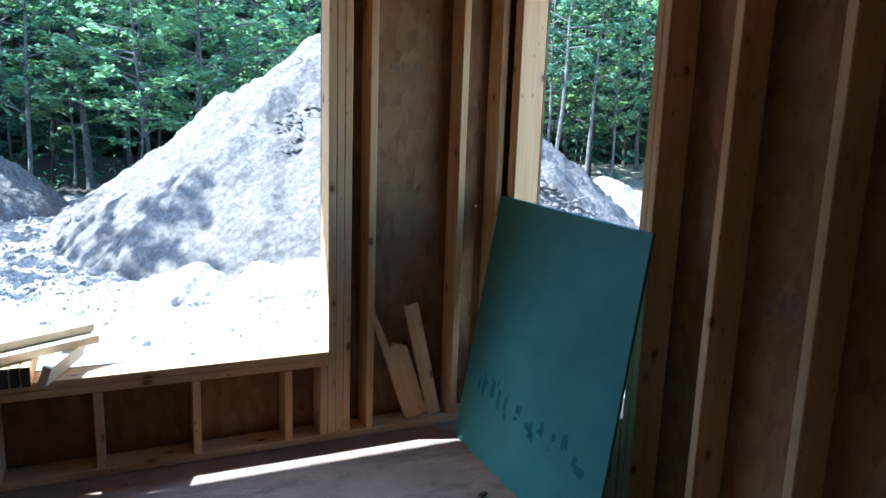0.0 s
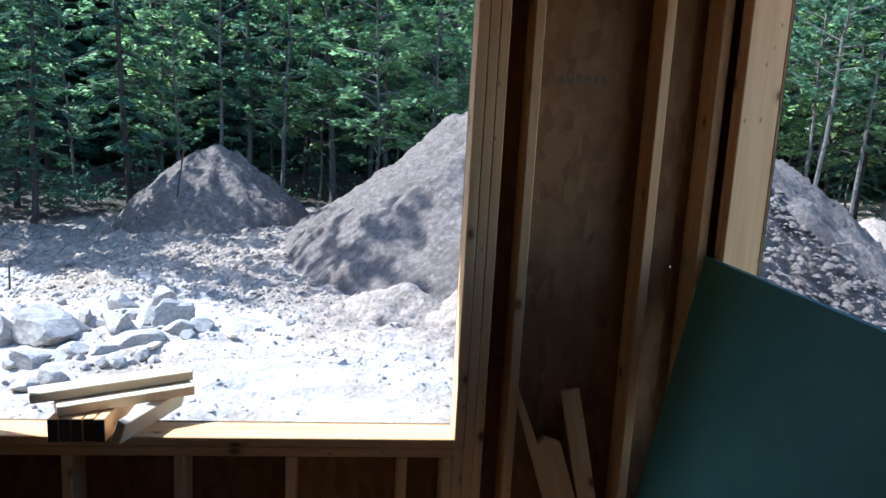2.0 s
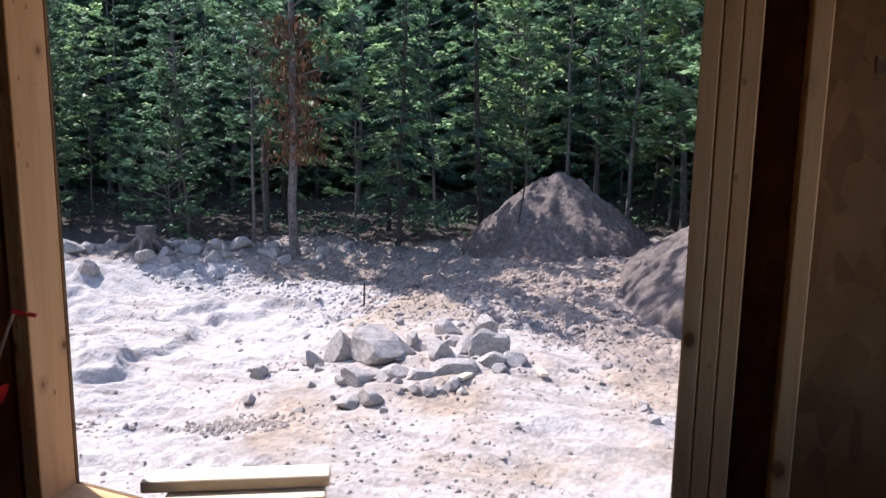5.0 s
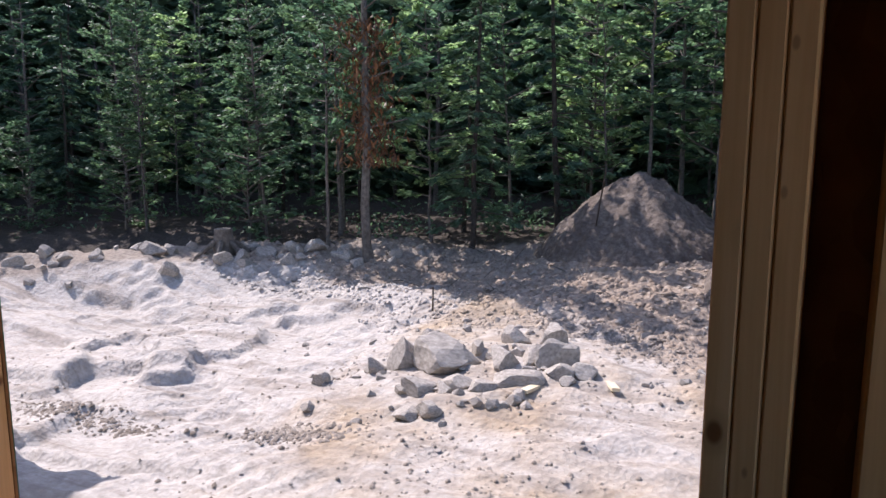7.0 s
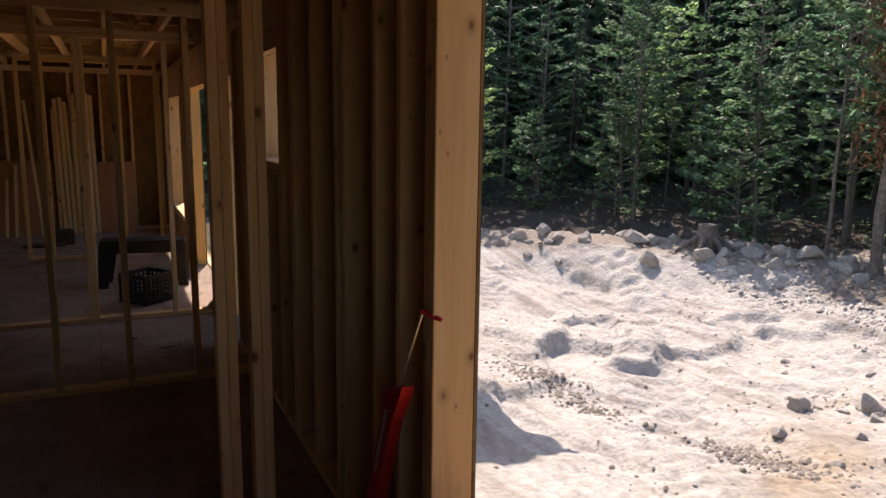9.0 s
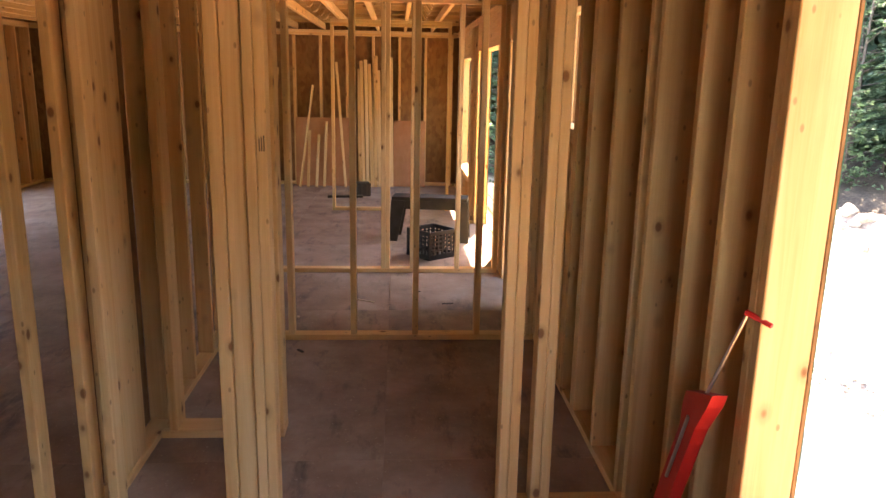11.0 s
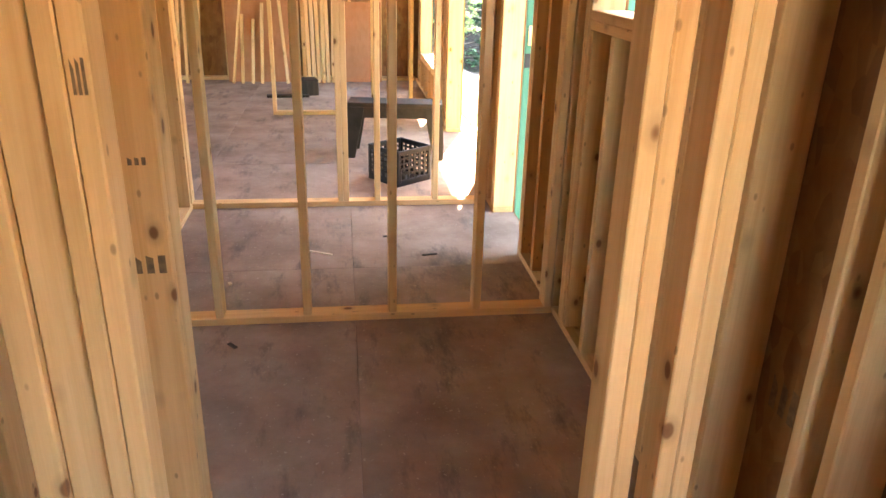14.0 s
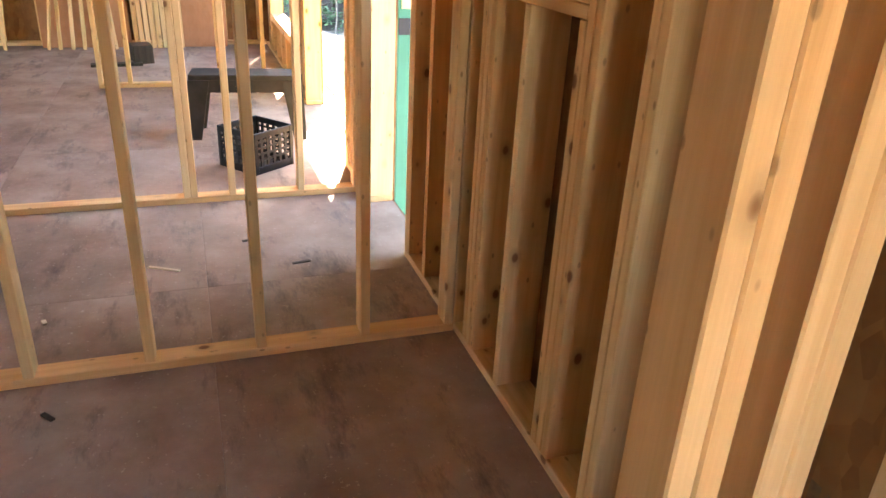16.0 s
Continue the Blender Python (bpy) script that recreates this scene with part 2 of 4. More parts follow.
def leaf_mat(name, a, c, trans=0.35):
    m, nt, b = material(name, 0.55)
    geo = nt.nodes.new("ShaderNodeNewGeometry")
    col = ramp(nt, geo.outputs["Random Per Island"], [(0.0, a), (0.85, c), (1.0, tuple(min(1, k * 1.5) for k in c))])
    info = nt.nodes.new("ShaderNodeObjectInfo")
    col = mix(nt, 1.0, col, ramp(nt, info.outputs["Random"], [(0, (0.8, 0.85, 0.9)), (1, (1.15, 1.05, 0.85))]), "MULTIPLY")
    nt.links.new(col, b.inputs["Base Color"])
    tr = nt.nodes.new("ShaderNodeBsdfTranslucent")
    nt.links.new(mix(nt, 1.0, col, (1.15, 1.3, 1.1), "MULTIPLY"), tr.inputs["Color"])
    ms = nt.nodes.new("ShaderNodeMixShader")
    ms.inputs[0].default_value = trans
    nt.links.new(b.outputs[0], ms.inputs[1])
    nt.links.new(tr.outputs[0], ms.inputs[2])
    nt.links.new(ms.outputs[0], nt.nodes["Material Output"].inputs["Surface"])
    return m


LEAF = leaf_mat("green_leaves", (0.058, 0.115, 0.07), (0.145, 0.228, 0.15), 0.48)
YELLOWLEAF = leaf_mat("light_green_leaves", (0.145, 0.24, 0.11), (0.34, 0.43, 0.235), 0.55)
NEEDLE = leaf_mat("dark_needles", (0.045, 0.09, 0.06), (0.115, 0.19, 0.122), 0.38)
DEADLEAF = leaf_mat("rusty_dead_needles", (0.10, 0.05, 0.03), (0.18, 0.09, 0.05), 0.2)


# ---- mesh helpers ----
def link_mesh(name, me, parent=None, label=""):
    ob = new(name, me)
    if parent is not None:
        ob.parent = parent
    return tagged(ob, label)


def part(name, bm, mat, parent=None, label="", smooth=False):
    """One bmesh as one mesh object under a thing or a part."""
    me = bpy.data.meshes.new(name)
    bmesh.ops.recalc_face_normals(bm, faces=bm.faces)
    bm.to_mesh(me)
    bm.free()
    me.materials.append(mat)
    if smooth:
        for p in me.polygons:
            p.use_smooth = True
    return link_mesh(name, me, parent, label)


def bm_box(x0, x1, y0, y1, z0, z1, bevel=0.0, bm=None):
    bm = bm or bmesh.new()
    m = Matrix.LocRotScale(((x0 + x1) / 2, (y0 + y1) / 2, (z0 + z1) / 2), None, (x1 - x0, y1 - y0, z1 - z0))
    made = bmesh.ops.create_cube(bm, size=1.0, matrix=m)
    if bevel:
        edges = {e for v in made["verts"] for e in v.link_edges}
        bmesh.ops.bevel(bm, geom=list(edges), offset=bevel, segments=1, affect="EDGES")
    return bm


def bm_rod(a, b, r0, r1=None, seg=8, bm=None):
    bm = bm or bmesh.new()
    a, b = Vector(a), Vector(b)
    r1 = r0 if r1 is None else r1
    q = (b - a).to_track_quat("Z", "Y").to_matrix().to_4x4()
    bmesh.ops.create_cone(bm, cap_ends=True, segments=seg, radius1=r0, radius2=r1, depth=(b - a).length,
                          matrix=Matrix.Translation((a + b) / 2) @ q)
    return bm


BOARDS = {}


def board_mesh(a, b, length, mat):
    """A sawn board with eased edges, its length along z; boards of one size share the mesh."""
    key = (round(a, 3), round(b, 3), round(length, 3), mat.name)
    if key not in BOARDS:
        bm = bm_box(-a / 2, a / 2, -b / 2, b / 2, -length / 2, length / 2, min(0.0035, a / 4, b / 4))
        me = bpy.data.meshes.new("board")
        bm.to_mesh(me)
        bm.free()
        me.materials.append(mat)
        BOARDS[key] = me
    return BOARDS[key]


rng = random.Random(5)


def lumber(parent, x0, x1, y0, y1, z0, z1, name="stud", mat=None, label=""):
    """A straight board that fills the given box, with the grain along its longest side."""
    mat = mat or LUMBER
    s = [x1 - x0, y1 - y0, z1 - z0]
    k = max(range(3), key=lambda i: s[i])
    i, j = [(1, 2), (2, 0), (0, 1)][k]
    ob = link_mesh(name, board_mesh(s[i], s[j], s[k], mat), parent, label)
    axes = [Vector((1, 0, 0)), Vector((0, 1, 0)), Vector((0, 0, 1))]
    m = Matrix((axes[i], axes[j], axes[k])).transposed().to_4x4()
    m.translation = Vector(((x0 + x1) / 2, (y0 + y1) / 2, (z0 + z1) / 2))
    ob.matrix_basis = m
    return ob


def stick(parent, a, b, w, d, name="board", mat=None, label="", turn=0.0):
    """A straight board of section w x d from a to b, leaning as the two ends say."""
    a, b = Vector(a), Vector(b)
    ob = link_mesh(name, board_mesh(w, d, (b - a).length, mat or LUMBER), parent, label)
    ob.matrix_basis = Matrix.Translation((a + b) / 2) @ (b - a).to_track_quat("Z", "Y").to_matrix().to_4x4() @ pose(0, 0, 0, 0, 0, turn)
    return ob


def thing(name, label, category, group="", at=(0, 0, 0)):
    ob = new(name)
    ob.empty_display_size = 0.1
    ob.matrix_basis = Matrix.Translation(at)
    return tagged(ob, label, category, group)


def structure(name, label, category="wall"):
    return tagged(new(name), label, category, "", "structure")


def sheet(parent, x0, x1, y0, y1, z0, z1, mat, name="sheathing_panel", label=""):
    return part(name, bm_box(x0, x1, y0, y1, z0, z1, 0.0015), mat, parent, label)


# ---- the house: wall frames ----
S = 0.038            # board thickness
TOP = 2.30           # underside of the top plates
TOP2 = TOP + 2 * S
D6, D4 = 0.14, 0.089


def stud_y(parent, x, y0, y1, z0=S, z1=TOP, name="stud"):
    """An upright whose narrow edge, S wide in x, starts at x."""
    return lumber(parent, x, x + S, y0, y1, z0, z1, name)


def stud_x(parent, y, x0, x1, z0=S, z1=TOP, name="stud"):
    return lumber(parent, x0, x1, y, y + S, z0, z1, name)


def plates_x(parent, x0, x1, y0, y1, gaps=()):
    """Bottom plate, cut at the door gaps, and a double top plate along x."""
    at = x0
    for g0, g1 in sorted(gaps) + [(x1, x1)]:
        if g0 - at > 0.02:
            lumber(parent, at, g0, y0, y1, 0, S, "bottom_plate")
        at = g1
    lumber(parent, x0, x1, y0, y1, TOP, TOP + S, "top_plate")
    lumber(parent, x0 + 0.001, x1 - 0.001, y0, y1, TOP + S, TOP2, "top_plate")


def plates_y(parent, y0, y1, x0, x1, gaps=()):
    at = y0
    for g0, g1 in sorted(gaps) + [(y1, y1)]:
        if g0 - at > 0.02:
            lumber(parent, x0, x1, at, g0, 0, S, "bottom_plate")
        at = g1
    lumber(parent, x0, x1, y0, y1, TOP, TOP + S, "top_plate")
    lumber(parent, x0, x1, y0 + 0.001, y1 - 0.001, TOP + S, TOP2, "top_plate")


XR, XF, YB = 0.40, -12.60, -6.40     # faces of the right, far and back walls
WIN = (-2.565, -0.553, 0.478, 2.27)  # the wide window: x, x, sill, head
SMALL = (-5.303, -4.674, 1.455, 2.07)
DOOR = (-7.01, -6.25, 0.0, 2.0)
WIDE = (-9.45, -7.75, 0.0, 2.0)
FARWIN = (-12.0, -10.35, 0.45, 1.95)
OPENINGS = (WIN, SMALL, DOOR, WIDE, FARWIN)

north = structure("wall_north", "open stud wall of pale spruce lumber backed with strand board")
plates_x(north, XF, XR + D6, 0.0, D6, [(DOOR[0], DOOR[1]), (WIDE[0], WIDE[1])])
for x0, x1, z0, z1 in OPENINGS:
    for x in (x0 - S, x0 - 2 * S - 0.001, x1, x1 + S + 0.001):
        stud_y(north, x, 0.0, D6)
    lumber(north, x0, x1, 0.0, 0.066, z1, TOP - 0.001, "header")
    lumber(north, x0, x1, 0.074, D6, z1, TOP - 0.001, "header")
    if z0 > 0:
        lumber(north, x0, x1, 0.0, D6, z0 - S, z0, "rough_sill")
        lumber(north, x0, x1, 0.0, D6, z0 - 2 * S - 0.001, z0 - S - 0.001, "rough_sill")
stud_y(north, -0.553 + 2 * S + 0.002, 0.0, D6)
for x in (-0.351, 0.127, 0.345, -2.88, -3.12, -3.49, -3.60, -3.99, -4.362, -4.401, -5.52, -5.65, -5.95, -7.25, -7.33, -9.62, -9.80, -10.05, -10.2, -12.3):
    stud_y(north, x, 0.0, D6)
for x in (-2.42, -2.02, -1.614, -1.199, -0.769, -0.593, -2.563):
    stud_y(north, x, 0.0, D6, S, WIN[2] - 2 * S - 0.002, "cripple_stud")
for x in (-5.30, -5.05, -4.714):
    stud_y(north, x, 0.0, D6, S, SMALL[2] - 2 * S - 0.002, "cripple_stud")
for i in range(5):
    stud_y(north, -11.95 + 0.4 * i, 0.0, D6, S, FARWIN[2] - 2 * S - 0.002, "cripple_stud")


def sheathe_x(parent, x0, x1, y0, y1, z0, z1, mat, cuts, label=""):
    """Panels along x between z0 and z1, left open at the cuts (x, x, z, z)."""
    at = x0
    for c0, c1, cz0, cz1 in sorted(cuts) + [(x1, x1, 0, 0)]:
        if c0 - at > 0.01:
            n = max(1, round((c0 - at) / 1.22))
            for k in range(n):
                w = (c0 - at) / n
                sheet(parent, at + k * w, at + (k + 1) * w, y0, y1, z0, z1, mat, "sheathing_panel", label)
        if c1 > c0:
            if cz0 > z0 + 0.05:
                sheet(parent, c0, c1, y0, y1, z0, cz0, mat, "sheathing_panel", label)
            sheet(parent, c0, c1, y0, y1, cz1, z1, mat, "sheathing_panel", label)
        at = c1


HOLE = (0.302, 0.312, 1.160, 1.170)
sheathe_x(north, XF - D6, XR + D6, D6 + 0.001, D6 + 0.011, -0.25, TOP2 + 0.3, OSB, OPENINGS + (HOLE,))
sheathe_x(north, XF - D6, XR + D6, D6 + 0.0115, D6 + 0.0135, -0.25, TOP2 + 0.3, ZIP, OPENINGS + (HOLE,), "green weather-resistant coating")

# right wall, with a tall window beside the corner
east = structure("wall_east", "open stud wall of pale spruce lumber beside a tall window opening")
W2 = (-1.10, -0.10, 0.44, 2.27)      # y, y, sill, head
plates_y(east, YB, 0.0, XR, XR + D6)
for y in (-0.10, -0.10 + S + 0.001, W2[0] - S, W2[0] - 2 * S - 0.001, -1.525, -1.935, -2.345, -2.75, -3.16, -3.57, -3.97, -4.38, -4.79, -5.19, -5.6, -6.0):
    stud_x(east, y, XR, XR + D6)
for x in (XR, XR + 0.074):
    lumber(east, x, x + 0.066, W2[0], W2[1], W2[3], TOP - 0.001, "header")
lumber(east, XR, XR + D6, W2[0], W2[1], W2[2] - S, W2[2], "rough_sill")
for y in (-1.09, -0.70, -0.35):
    stud_x(east, y, XR, XR + D6, S, W2[2] - S - 0.001, "cripple_stud")
for mat, x0, x1, tag in ((OSB, XR + D6 + 0.001, XR + D6 + 0.011, ""), (ZIP, XR + D6 + 0.0115, XR + D6 + 0.0135, "green weather-resistant coating")):
    sheet(east, x0, x1, W2[1], D6, -0.25, TOP2 + 0.3, mat, "sheathing_panel", tag)
    sheet(east, x0, x1, W2[0], W2[1], -0.25, W2[2], mat, "sheathing_panel", tag)
    sheet(east, x0, x1, W2[0], W2[1], W2[3], TOP2 + 0.3, mat, "sheathing_panel", tag)
    for k in range(4):
        w = (W2[0] - YB) / 4
        sheet(east, x0, x1, YB + k * w + 0.001, YB + (k + 1) * w - 0.001, -0.25, TOP2 + 0.3, mat, "sheathing_panel", tag)

# back and far walls close the house
south = structure("wall_south", "open stud wall of spruce lumber and strand board")
plates_x(south, XF, XR, YB - D6, YB)
for k in range(32):
    x = XF + 0.02 + 0.406 * k
    if not any(a - 0.06 < x < b for a, b in ((-11.3, -9.4),)):
        stud_y(south, x, YB - D6, YB)
# unseen opening, added to let fill light into the far room
BACK = [(-11.2, -9.4, 0.0, 2.1)]
sheathe_x(south, XF - D6 - 0.012, XR + D6 + 0.012, YB - D6 - 0.012, YB - D6 - 0.001, -0.25, TOP2 + 0.3, OSB, BACK)
west = structure("wall_west", "open stud wall of spruce lumber backed with brown strand board")
plates_y(west, YB, 0.0, XF - D6, XF)
for k in range(16):
    stud_x(west, -0.10 - 0.406 * k, XF - D6, XF)
for k in range(5):
    w = -YB / 5
    sheet(west, XF - D6 - 0.012, XF - D6 - 0.001, -(k + 1) * w - (D6 if k == 4 else 0.0), -k * w + (D6 if k == 0 else 0.0), -0.25, TOP2 + 0.3, OSB)

# first partition: a doorway between two built-up posts
P1 = -3.48
part1 = structure("partition_1", "pale spruce stud partition with an open doorway")
plates_y(part1, YB, -0.001, P1 - D4, P1, [(-2.02, -1.60), (-1.37, -0.506)])
for y in (-0.506, -0.467, -0.375, -0.336, -1.409, -1.4485):
    stud_x(part1, y, P1 - D4, P1)
lumber(part1, P1 - D4 - 0.004, P1 - 0.016, -1.524, -1.45, S, TOP, "stud")
lumber(part1, P1 - D4, P1, -1.575, -1.526, S, TOP, "stud")
for y in (-2.02, -2.11, -2.30, -2.72, -3.13, -3.53, -3.94, -4.35, -4.75, -5.16, -5.57, -5.97):
    stud_x(part1, y, P1 - D4, P1)
for x in (P1 - D4, P1 - S):
    lumber(part1, x, x + S, -1.37, -0.506, TOP - 0.09, TOP - 0.001, "header")

# short wall with a post behind the doorway, and the long wall it meets
P1B = -4.14
part1b = structure("partition_2", "short spruce stud partition ending in a built-up post")
plates_y(part1b, -2.03, -1.45, P1B - D6, P1B)
lumber(part1b, P1B - S, P1B, -1.60, -1.452, S, TOP, "stud")
lumber(part1b, P1B - D6, P1B - S - 0.001, -1.49, -1.452, S, TOP, "stud")
stud_x(part1b, -1.99, P1B - D6, P1B)
long_wall = structure("partition_3", "long spruce stud partition with bare bays")
YL = -2.03
plates_x(long_wall, -7.20, P1 - D4, YL - D4, YL)
for x in (-3.72, -4.30, -4.39, -4.80, -5.20, -5.60, -6.36, -6.40, -6.80, -7.16):
    stud_y(long_wall, x, YL - D4, YL)
lumber(long_wall, -3.98, -3.74, YL - 0.05, YL - 0.012, S, TOP, "blocking_plank")
sheet(long_wall, -4.26, -3.60, YL - D4 - 0.012, YL - D4 - 0.001, S, TOP, OSB)

# partitions of the rooms beyond, bare studs that one looks through
P2 = -5.48
part2 = structure("partition_4", "bare spruce stud partition seen through its bays")
plates_y(part2, -1.76, -0.001, P2 - D4, P2)
for y in (-0.045, -0.40, -0.81, -1.215, -1.62):
    stud_x(part2, y, P2 - D4, P2)
P3 = -7.20
part3 = structure("partition_5", "bare spruce stud partition beside the outside door")
plates_y(part3, YL - D4, -0.02, P3 - D4, P3)
for y in (-0.06, -0.398, -0.80, -1.016, -1.055, -2.07):
    stud_x(part3, y, P3 - D4, P3)
P4 = -10.3
part4 = structure("partition_6", "short bare spruce stud partition in the large room")
plates_y(part4, -1.75, -0.25, P4 - D4, P4, [(-1.05, -0.29)])
for y in (-1.75, -1.50, -1.09, -0.70, -0.29):
    stud_x(part4, y, P4 - D4, P4)

# floor on its foundation
foundation = tagged(part("foundation_wall", bm_box(XF - 0.1, XR + 0.1, YB - 0.1, 0.1, -2.6, -0.03), CONCRETE), "grey concrete foundation under the house", "foundation", "", "structure")
floor = structure("floor", "dusty brown subfloor panels with dark scuffs", "floor")
for i in range(6):
    for j in range(6):
        x0 = XF - D6 + i * 2.2067
        off = 1.08 if j % 2 else 0.0
        y0 = YB - D6 + j * 1.114
        sheet(floor, x0 + 0.0003, x0 + 2.2064, y0 + 0.0003, y0 + 1.1137, -0.025, 0.0, SUBFLOOR, "subfloor_panel")

# roof trusses over the rooms, and the roof deck
EAVE_Y, RIDGE_Y, PITCH = 0.52, -3.2, 0.42
roof = structure("roof", "sloping roof deck of strand board over the trusses", "roof")
ridge_z = 2.64 + PITCH * (EAVE_Y - RIDGE_Y)


def roof_z(y):
    return ridge_z - PITCH * abs(y - RIDGE_Y)


def slab(y0, y1, x0, x1, up, th, mat, name, label=""):
    bm = bmesh.new()
    vs = []
    for x in (x0, x1):
        for y in (y0, y1):
            for dz in (up, up + th):
                vs.append(bm.verts.new((x, y, roof_z(y) + dz)))
    bmesh.ops.convex_hull(bm, input=vs)
    return part(name, bm, mat, roof, label)


for y0, y1 in ((RIDGE_Y, EAVE_Y), (2 * RIDGE_Y - EAVE_Y, RIDGE_Y)):
    slab(y0, y1, XF - 0.5, XR + 0.6, 0.10, 0.014, OSB, "roof_deck")
    slab(y0, y1, XF - 0.5, XR + 0.6, 0.118, 0.012, SHINGLE, "roof_cover", "dark roof underlay")
# unseen boards, added to keep daylight from leaking in over the walls
for y0, y1 in ((D6 + 0.016, EAVE_Y - 0.002), (2 * RIDGE_Y - EAVE_Y, YB - D6 - 0.015)):
    part("soffit", bm_box(XF - 0.5, XR + 0.6, y0, y1, 2.583, 2.595), OSB, roof)
part("fascia", bm_box(XF - 0.5, XR + 0.6, EAVE_Y, EAVE_Y + S, roof_z(EAVE_Y) - 0.06, roof_z(EAVE_Y) + 0.13), LUMBER, roof)
for x in (XF - D6 - 0.013, XR + D6 + 0.002):
    bm = bmesh.new()
    vs = [bm.verts.new((x + dx, y, z)) for dx in (0, 0.011) for y, z in ((EAVE_Y - 0.4, TOP2 + 0.30), (2 * RIDGE_Y - EAVE_Y + 0.4, TOP2 + 0.30), (RIDGE_Y, ridge_z + 0.1))]
    bmesh.ops.convex_hull(bm, input=vs)
    part("gable_panel", bm, OSB, roof)
WEB_TOP = [-1.2, -2.2, RIDGE_Y, -4.2, -5.2]
WEB_LOW = [-0.55, -1.9, -4.5, -5.85]


def truss(x):
    t = structure("roof_truss", "spruce roof truss with diagonal webs", "truss")
    lumber(t, x, x + S, YB, D6, TOP2 + D4 + 0.002, TOP2 + 2 * D4, "bottom_chord", TRUSS)
    for s0, s1 in ((RIDGE_Y, EAVE_Y - 0.02), (RIDGE_Y, 2 * RIDGE_Y - EAVE_Y + 0.02)):
        stick(t, (x + S / 2, s0, roof_z(s0) + 0.05), (x + S / 2, s1, roof_z(s1) + 0.05), S, D4, "top_chord", TRUSS, "", 90)
    pts = [(WEB_LOW[0], WEB_TOP[0]), (WEB_LOW[1], WEB_TOP[0]), (WEB_LOW[1], WEB_TOP[1]), (WEB_LOW[1], WEB_TOP[2]), (WEB_LOW[2], WEB_TOP[2]), (WEB_LOW[2], WEB_TOP[3]), (WEB_LOW[2], WEB_TOP[4]), (WEB_LOW[3], WEB_TOP[4])]
    for lo, hi in pts:
        stick(t, (x + S / 2, lo, TOP2 + 0.06), (x + S / 2, hi, roof_z(hi) + 0.02), S, D4, "web", TRUSS, "", 90)
    return t


for k in range(21):
    truss(XF + 0.15 + 0.61 * k)
joists = structure("ceiling_joists", "pale lumber runners along the rooms under the trusses", "joists")
for k in range(15):
    y = -0.42 - 0.41 * k
    lumber(joists, XF, -5.45, y, y + S, TOP2, TOP2 + D4, "joist", LUMBER)


# ---- the yard ----
INDOORS = set(scene.objects)


def smooth(a, b, v):
    t = max(0.0, min(1.0, (v - a) / (b - a)))
    return t * t * (3 - 2 * t)


BERM = [(-24.0, 5.0), (-17.5, 8.6), (-13.0, 11.6), (-9.0, 14.2), (-7.0, 16.5)]


def seg_dist(x, y, pts):
    best = 1e9
    for (ax, ay), (bx, by) in zip(pts, pts[1:]):
        dx, dy = bx - ax, by - ay
        t = max(0.0, min(1.0, ((x - ax) * dx + (y - ay) * dy) / (dx * dx + dy * dy)))
        best = min(best, math.hypot(x - ax - t * dx, y - ay - t * dy))
    return best


def ground_z(x, y):
    z = -1.12 - 0.10 * max(0.0, min(9.0, -3.0 - x)) * (1 - smooth(9.0, 17.0, y - 0.3 * x - 3.0))
    z += 0.50 * (1 - smooth(0.2, 2.2, seg_dist(x, y, BERM))) * smooth(-9.0, -13.0, x)
    near = 1 - smooth(24, 40, math.hypot(x + 4, y - 8))
    if near > 0 and y > 0:
        rut = smooth(1.0, 3.0, y)
        # dug sand is smooth with ledges, the soil past it rubbly
        sand = 1 - smooth(-4.9, -3.2, x + 0.28 * y + 0.8 * noise.noise((x * 0.5, y * 0.5, 71.0)))
        sand *= 1 - smooth(8.8, 9.8, y + 0.26 * x)
        rubble = max(smooth(8.8, 9.8, y + 0.26 * x), smooth(4.6, 6.4, y + 0.9 * x))
        z += near * rut * (0.18 * noise.noise((x * 0.35, y * 0.45, 0.3)) + 0.06 * noise.noise((x * 1.0, y * 1.4, 4.0)))
        z += near * rut * (1 - 0.45 * sand) * (0.05 * abs(noise.noise((x * 2.2, y * 3.0, 9.0))) + 0.02 * noise.noise((x * 8.0, y * 8.0, 2.0)))
        ridge = 1 - abs(noise.noise((x * 0.55 + 0.5 * y, y * 1.5 - 0.3 * x, 12.0))) * 2.2
        z += near * rut * 0.06 * max(0.0, ridge) ** 3
        # broken banks and ledges in the dug sand
        w = 0.35 * noise.noise((x * 0.6, y * 0.6, 17.0))
        for k, (fx, fy, off) in enumerate(((0.10, 0.62, 41.0), (0.22, 0.34, 47.0), (0.30, 0.9, 53.0))):
            s = noise.noise((x * fx + w, y * fy + 0.3 * w, off)) + 0.05 * noise.noise((x * 3, y * 3, off))
            z += near * rut * (0.03 + 0.09 * sand) * (smooth(-0.035, 0.03, s) - 0.5) * (1.2, 1.0, 0.6)[k]
        z += near * rut * (0.12 + 0.9 * rubble) * (0.09 * abs(noise.noise((x * 3.6, y * 4.4, 61.0))) + 0.05 * noise.noise((x * 7.0, y * 7.0, 63.0)))
        # track marks of machines, running across the yard
        q = 0.55 * x + 0.84 * y + 0.5 * noise.noise((x * 0.2, y * 0.2, 1.0))
        mark = smooth(0.25, 0.5, math.cos(q * 2.2)) * smooth(0.1, 0.5, noise.noise((x * 0.25, y * 0.25, 3.0)) + 0.35)
        z += near * rut * 0.022 * mark * math.cos((0.84 * x - 0.55 * y) * 19.0)
    return z


